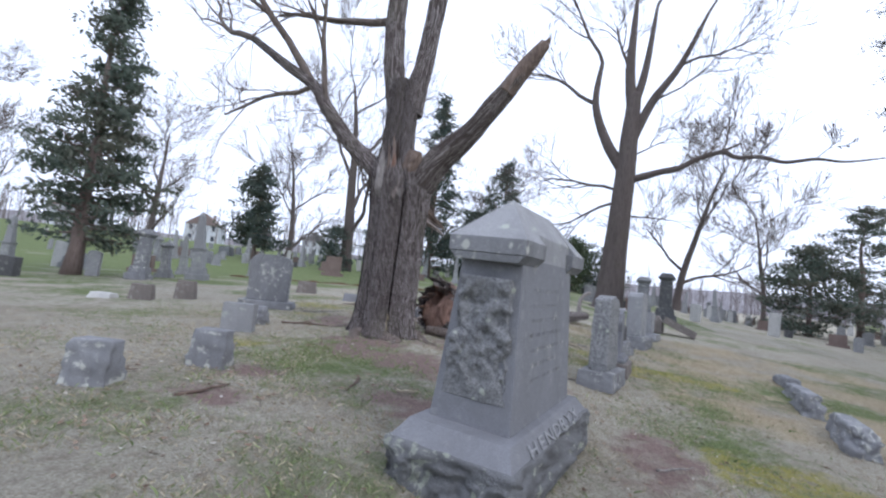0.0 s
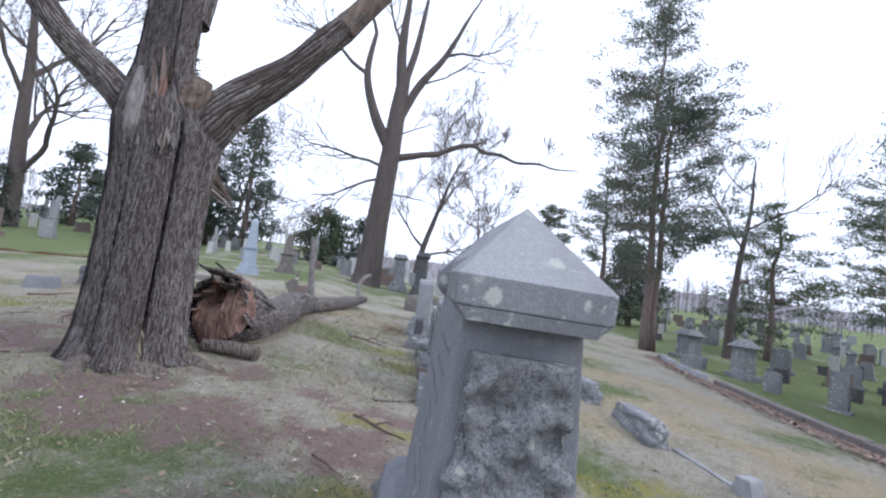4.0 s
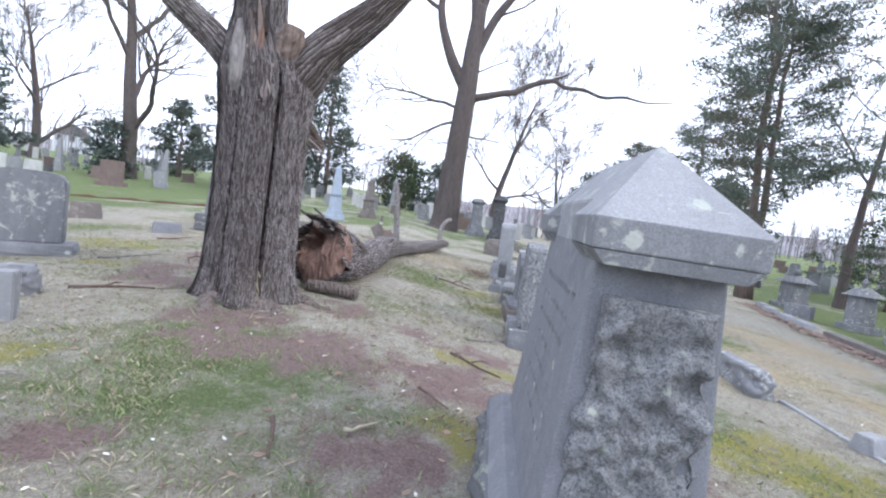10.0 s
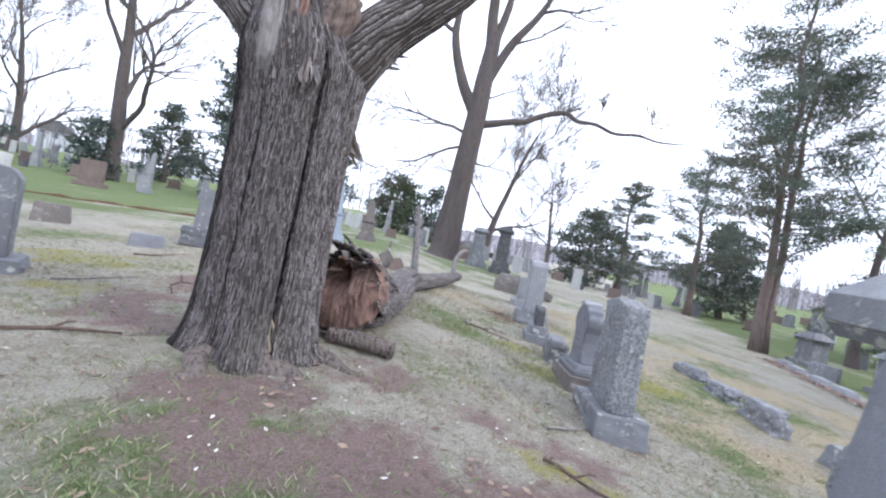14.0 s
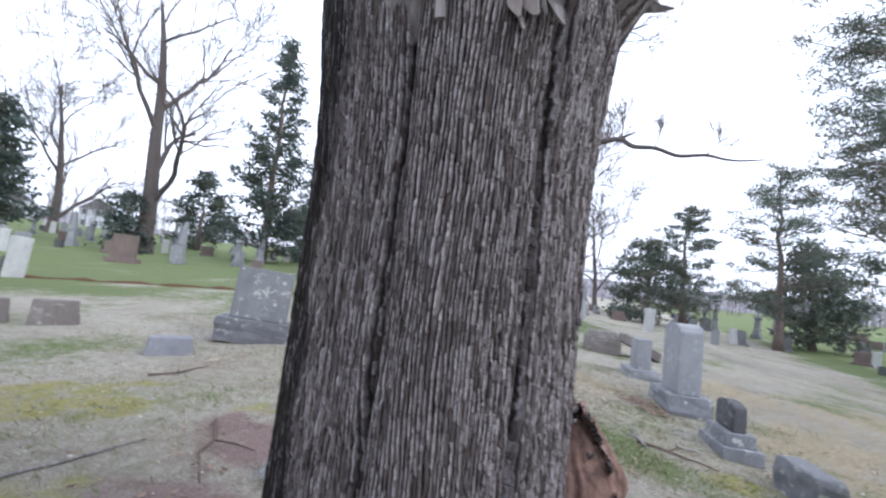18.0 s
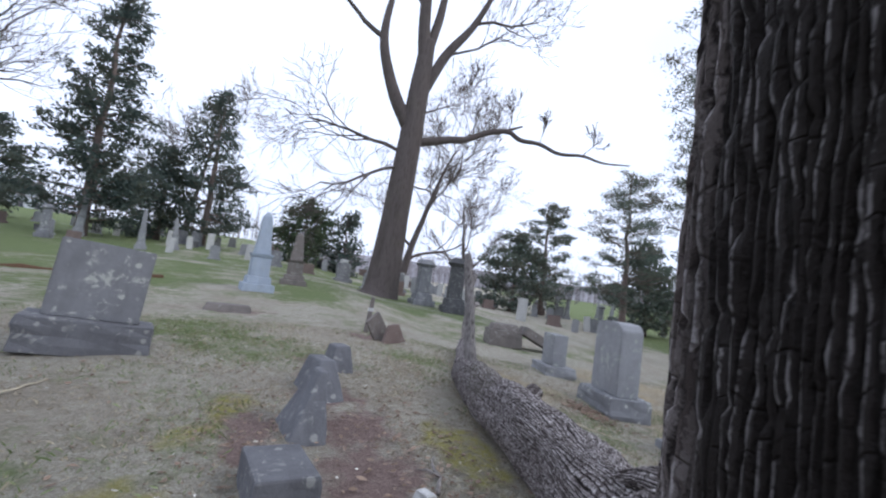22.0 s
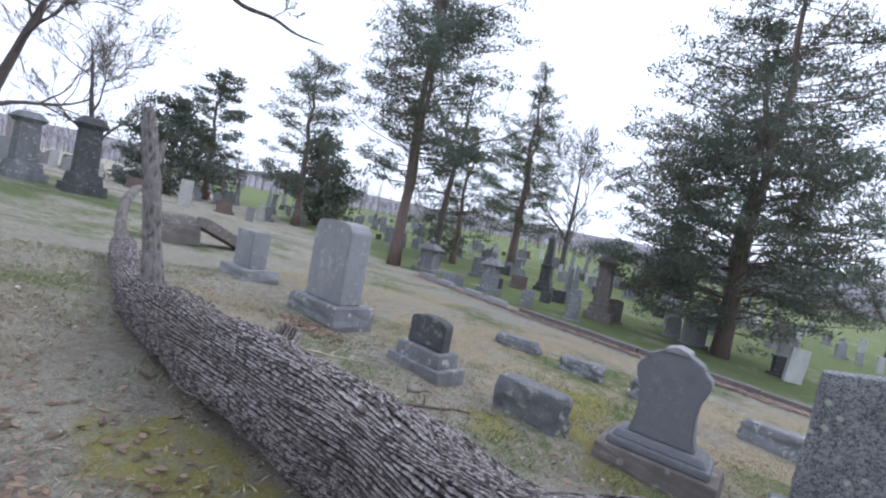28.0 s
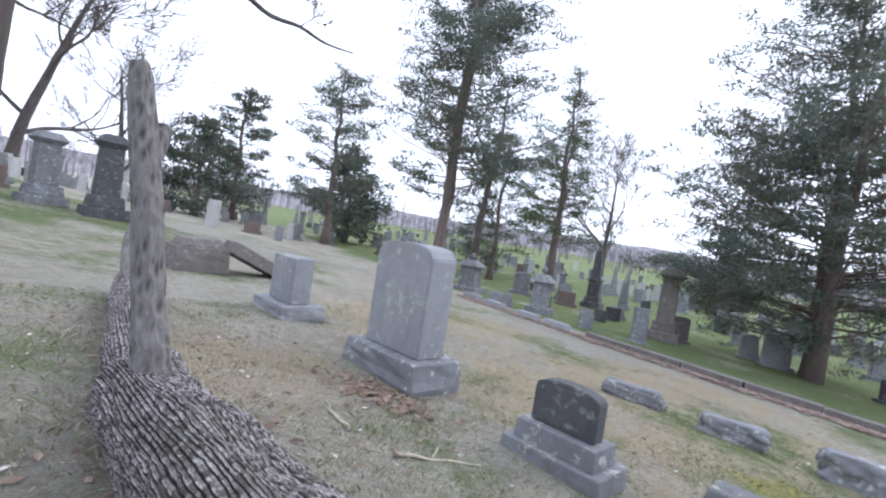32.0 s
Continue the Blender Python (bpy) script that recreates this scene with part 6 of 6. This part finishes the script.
# ---- woods and houses in the distance ----
def far_woods():
    rng = np.random.RandomState(4)
    v, f = [], []
    for k in range(2600):
        a = radians(rng.uniform(-80, 150))
        r = rng.uniform(100, 190)
        x, y = -3 + r * math.sin(a), 6 + r * math.cos(a)
        z = ground_z(x, y)
        h = rng.uniform(5, 13) * (0.7 if a > 0.9 else 1.0)
        for j in range(7):
            w = rng.uniform(0.02, 0.07) * (2.0 if j == 0 else 1.0)
            lean = rng.normal(0, 0.3 if j == 0 else 2.0, 2)
            z1 = z + (0 if j == 0 else h * rng.uniform(0.25, 0.6))
            b = len(v)
            t = rng.uniform(0, 3.14)
            dx, dy = w * math.cos(t), w * math.sin(t)
            v += [(x - dx, y - dy, z1), (x + dx, y + dy, z1), (x + lean[0], y + lean[1], z + h * rng.uniform(0.7, 1.0))]
            f.append((b, b + 1, b + 2))
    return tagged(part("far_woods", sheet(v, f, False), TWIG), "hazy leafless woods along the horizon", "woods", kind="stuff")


def far_ridge():
    """Low wooded ridges that close the view."""
    v, f = [], []
    n = 180
    for j, (r, h) in enumerate(((205, -2), (212, 9), (240, 12), (300, 8))):
        for i in range(n):
            a = 2 * math.pi * i / n
            hh = h + (4.0 * noise.noise(Vector((math.cos(a) * 3, math.sin(a) * 3, j))) + 1.6 * noise.noise(Vector((math.cos(a) * 16, math.sin(a) * 16, j))) if j else 0)
            v.append((r * math.sin(a), r * math.cos(a), hh))
    for j in range(3):
        for i in range(n):
            k = (i + 1) % n
            f.append((j * n + i, j * n + k, (j + 1) * n + k, (j + 1) * n + i))
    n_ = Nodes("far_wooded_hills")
    # Both greys carry painted distance haze; there is no mist volume.
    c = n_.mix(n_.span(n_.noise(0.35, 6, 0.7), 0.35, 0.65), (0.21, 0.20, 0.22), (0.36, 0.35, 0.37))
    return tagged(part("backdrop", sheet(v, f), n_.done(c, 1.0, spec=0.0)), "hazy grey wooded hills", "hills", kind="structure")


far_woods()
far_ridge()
SIDING = Nodes("pale_siding").done((0.55, 0.58, 0.63), 0.8)
ROOF = Nodes("brown_roof").done((0.22, 0.17, 0.16), 0.9)
PANE = Nodes("dark_window").done((0.05, 0.06, 0.08), 0.15, spec=0.6)


def house(x, y, w, d, h, rz, roof, label):
    t = thing("house", on(x, y, -0.1, rz), label, "house", "houses")
    part("wall", block(w, d, w, d, 0, h, 0.0), SIDING, t)
    pts = [(-w / 2 - 0.3, h - 0.05), (w / 2 + 0.3, h - 0.05), (0, h + w * 0.38)]
    part("roof", profile_slab(pts, d + 0.5, 0.0), roof, t)
    for s in range(2):
        for k in range(3):
            for side in (-1, 1):
                ob = part("window", joined(block(1.1, 0.08, 1.1, 0.08, -0.1, 0.0, 0.0), block(1.1, 0.08, 1.1, 0.08, 1.4, 1.5, 0.0), block(0.1, 0.08, 0.1, 0.08, 0, 1.4, 0.0, at=(-0.5, 0)), block(0.1, 0.08, 0.1, 0.08, 0, 1.4, 0.0, at=(0.5, 0))), MARBLE, t)
                part("pane", block(0.9, 0.05, 0.9, 0.05, 0, 1.4, 0.0), PANE, ob)
                ob.location = (-w / 3 + k * w / 3, side * (d / 2 + 0.02), 1.0 + s * 2.9)
    ob = part("chimney", block(0.7, 0.7, 0.7, 0.7, 0, 2.2, 0.0), ROOF, t)
    ob.location = (w * 0.2, 0, h + w * 0.15)
    return t


for hx, hy, hw, hd, hh, hr, rf, lb in ((-70, 66, 9, 11, 5.5, 35, ROOF, "white clapboard house with a brown roof beyond the lawn"), (-66, 76, 8, 10, 5.0, 30, GRANITE_DARK, "pale clapboard house with a dark roof beyond the lawn"), (-58, 84, 8, 10, 5.5, 25, GRANITE_DARK, "white clapboard house with steep gables beyond the lawn"),
                                       (-84, 52, 9, 12, 5.5, 45, ROOF, "white clapboard house with a brown roof beyond the lawn"), (-40, 92, 9, 10, 5.0, 15, GRANITE_DARK, "white clapboard house beyond the spruces")):
    house(hx * 1.6, hy * 1.6, hw, hd, hh, hr, rf, lb)


# ---- turf, leaves and twigs ----
def blades(name, n, mat, label, want, hmin, hmax, seed, spread=0.5):
    g = np.random.RandomState(seed)
    v, f = [], []
    k = 0
    tries = 0
    while k < n and tries < n * 6:
        tries += 1
        x, y = g.normal(-2.2, 3.4), g.uniform(0.3, 16.5)
        if x < -9 or x > 6 or g.rand() > want(x, y):
            continue
        z = ground_z(x, y) - 0.012
        a = g.uniform(0, 6.28)
        h = g.uniform(hmin, hmax)
        w = g.uniform(0.002, 0.0045)
        lx, ly = g.normal(0, spread, 2) * h
        b = len(v)
        dx, dy = w * math.cos(a), w * math.sin(a)
        v += [(x - dx, y - dy, z), (x + dx, y + dy, z), (x + lx * 0.45 + dx * 0.7, y + ly * 0.45 + dy * 0.7, z + h * 0.65), (x + lx, y + ly, z + h)]
        f += [(b, b + 1, b + 2), (b, b + 2, b + 3)]
        k += 1
    return tagged(part(name, sheet(v, f, False), mat), label, "grass", kind="stuff")


def _fac(a, b):
    n = Nodes("blade")
    return n.done(n.mix(n.island(), a, b), 0.85, spec=0.2)


blades("dry_grass", 110000, _fac((0.22, 0.18, 0.12), (0.56, 0.50, 0.38)), "short straw-coloured dead grass", lambda x, y: max(0.0, 1 - 1.4 * patch(x, y, SOIL)), 0.015, 0.042, 2, 0.9)
blades("green_grass", 52000, _fac((0.12, 0.16, 0.07), (0.29, 0.35, 0.17)), "short tufts of fresh green grass", lambda x, y: min(0.5, max(0.0, (1.1 * lush(x, y) - 0.05) * (1 - 0.8 * patch(x, y, SOIL)))), 0.02, 0.06, 3, 0.6)


def litter(name, n, mat, label, where, size, seed):
    g = np.random.RandomState(seed)
    v, f = [], []
    for k in range(n):
        x, y = where(g)
        z = ground_z(x, y) + (0.012 if x < 6 else 0.03)
        a, s = g.uniform(0, 6.28), size * g.uniform(0.5, 1.3)
        c, d = math.cos(a) * s, math.sin(a) * s
        b = len(v)
        e = g.uniform(-0.3, 0.5, 4) * s
        v += [(x - c, y - d, z + abs(e[0])), (x - d * 0.45, y + c * 0.45, z + abs(e[1])), (x + c, y + d, z + abs(e[2])), (x + d * 0.45, y - c * 0.45, z + abs(e[3]))]
        f += [(b, b + 1, b + 2, b + 3)]
    return tagged(part(name, sheet(v, f, False), mat), label, "litter", kind="stuff")


LEAF = _fac((0.11, 0.075, 0.055), (0.31, 0.225, 0.17))
CHIP = _fac((0.5, 0.46, 0.4), (0.8, 0.78, 0.72))
litter("dead_leaves", 2600, LEAF, "scattered dead brown leaves", lambda g: (g.normal(-2.4, 3.0), g.uniform(1, 16)), 0.035, 5)
litter("dead_leaves", 9000, _fac((0.16, 0.105, 0.085), (0.38, 0.29, 0.245)), "drift of dead brown leaves along the kerb wall", lambda g: (lambda y: (float(np.interp(y, (1, 6, 10, 13.8, 19), (7.3, 8.3, 9.2, 10.5, 12.7))) - 0.20 - abs(g.normal(0, 0.38)), y))(g.uniform(1.5, 19)), 0.06, 6)
litter("dead_leaves", 260, LEAF, "dead leaves gathered by a headstone plinth", lambda g: (0.15 + g.normal(0, 0.16), 13.2 + g.normal(0, 0.3)), 0.05, 7)
litter("dead_leaves", 420, LEAF, "dead leaves gathered beside a line of field stones", lambda g: (-4.45 + g.normal(0, 0.3), 11.4 + g.normal(0, 0.9)), 0.024, 9)
litter("dead_leaves", 500, LEAF, "dead leaves and bark crumbs beside the fallen log", lambda g: (-3.1 + g.normal(0, 0.3), 11.0 + g.normal(0, 1.2)), 0.03, 10)
litter("wood_chips", 420, CHIP, "pale wood chips strewn on the grass", lambda g: (g.normal(-2.2, 2.4), g.uniform(2, 15)), 0.022, 8)


def stick(x, y, L, r, rz, mat=DEADWOOD, seed=1, label="fallen grey twig lying on the ground"):
    rng = random.Random(seed)
    t = thing("fallen_twig", on(x, y, 0.0, rz), label, "twig", "fallen twigs")
    z0 = t.matrix_world.translation.z
    ca, sa = math.cos(radians(rz)), math.sin(radians(rz))
    pts, w = [], 0.0
    for k in range(6):
        u = (k / 5 - 0.5) * L
        w += rng.uniform(-0.06, 0.06) * L
        gx, gy = x + ca * u - sa * w, y + sa * u + ca * w
        pts.append((u, w, ground_z(gx, gy) - z0 + r * 0.8 + rng.uniform(0, 0.015)))
    part("twig", Tubes().tube(pts, [r * (1.1 - 0.13 * k) for k in range(6)], 7).mesh(), mat, t)
    if L > 0.5:
        p = Vector(pts[2])
        part("side_twig", Tubes().tube([p, p + Vector((0.12 * L, 0.16 * L, 0.02)), p + Vector((0.2 * L, 0.3 * L, 0.0))], [r * 0.7, r * 0.5, r * 0.25], 6).mesh(), mat, t)


_r = random.Random(15)
for i, (sx, sy, sl, sr) in enumerate(((-0.95, 11.2, 0.62, 0.022), (-2.4, 4.6, 0.42, 0.014), (-1.9, 4.85, 0.26, 0.012), (-4.3, 5.0, 0.7, 0.012), (-3.3, 3.6, 0.5, 0.016), (-5.2, 9.6, 1.1, 0.015), (-5.9, 9.3, 0.9, 0.013), (-5.0, 7.4, 0.8, 0.02), (-6.4, 11.6, 0.7, 0.015), (-3.2, 10.7, 0.55, 0.015), (-2.9, 10.2, 0.4, 0.02),
                                  (-0.7, 10.9, 0.8, 0.016), (-0.6, 7.5, 0.7, 0.015), (-0.9, 6.5, 0.6, 0.014), (-0.5, 12.2, 0.6, 0.012), (-0.4, 11.2, 0.25, 0.02), (-4.4, 3.6, 0.4, 0.01), (-0.6, 13.0, 0.5, 0.012), (0.6, 5.2, 0.5, 0.012), (-1.4, 5.5, 0.35, 0.012), (-6.2, 12.3, 0.5, 0.01))):
    stick(sx, sy, sl, sr, _r.uniform(-80, 80), (DEADWOOD, ROTTEN, STRAW if sr < 0.015 else ROTTEN)[i % 3], i)
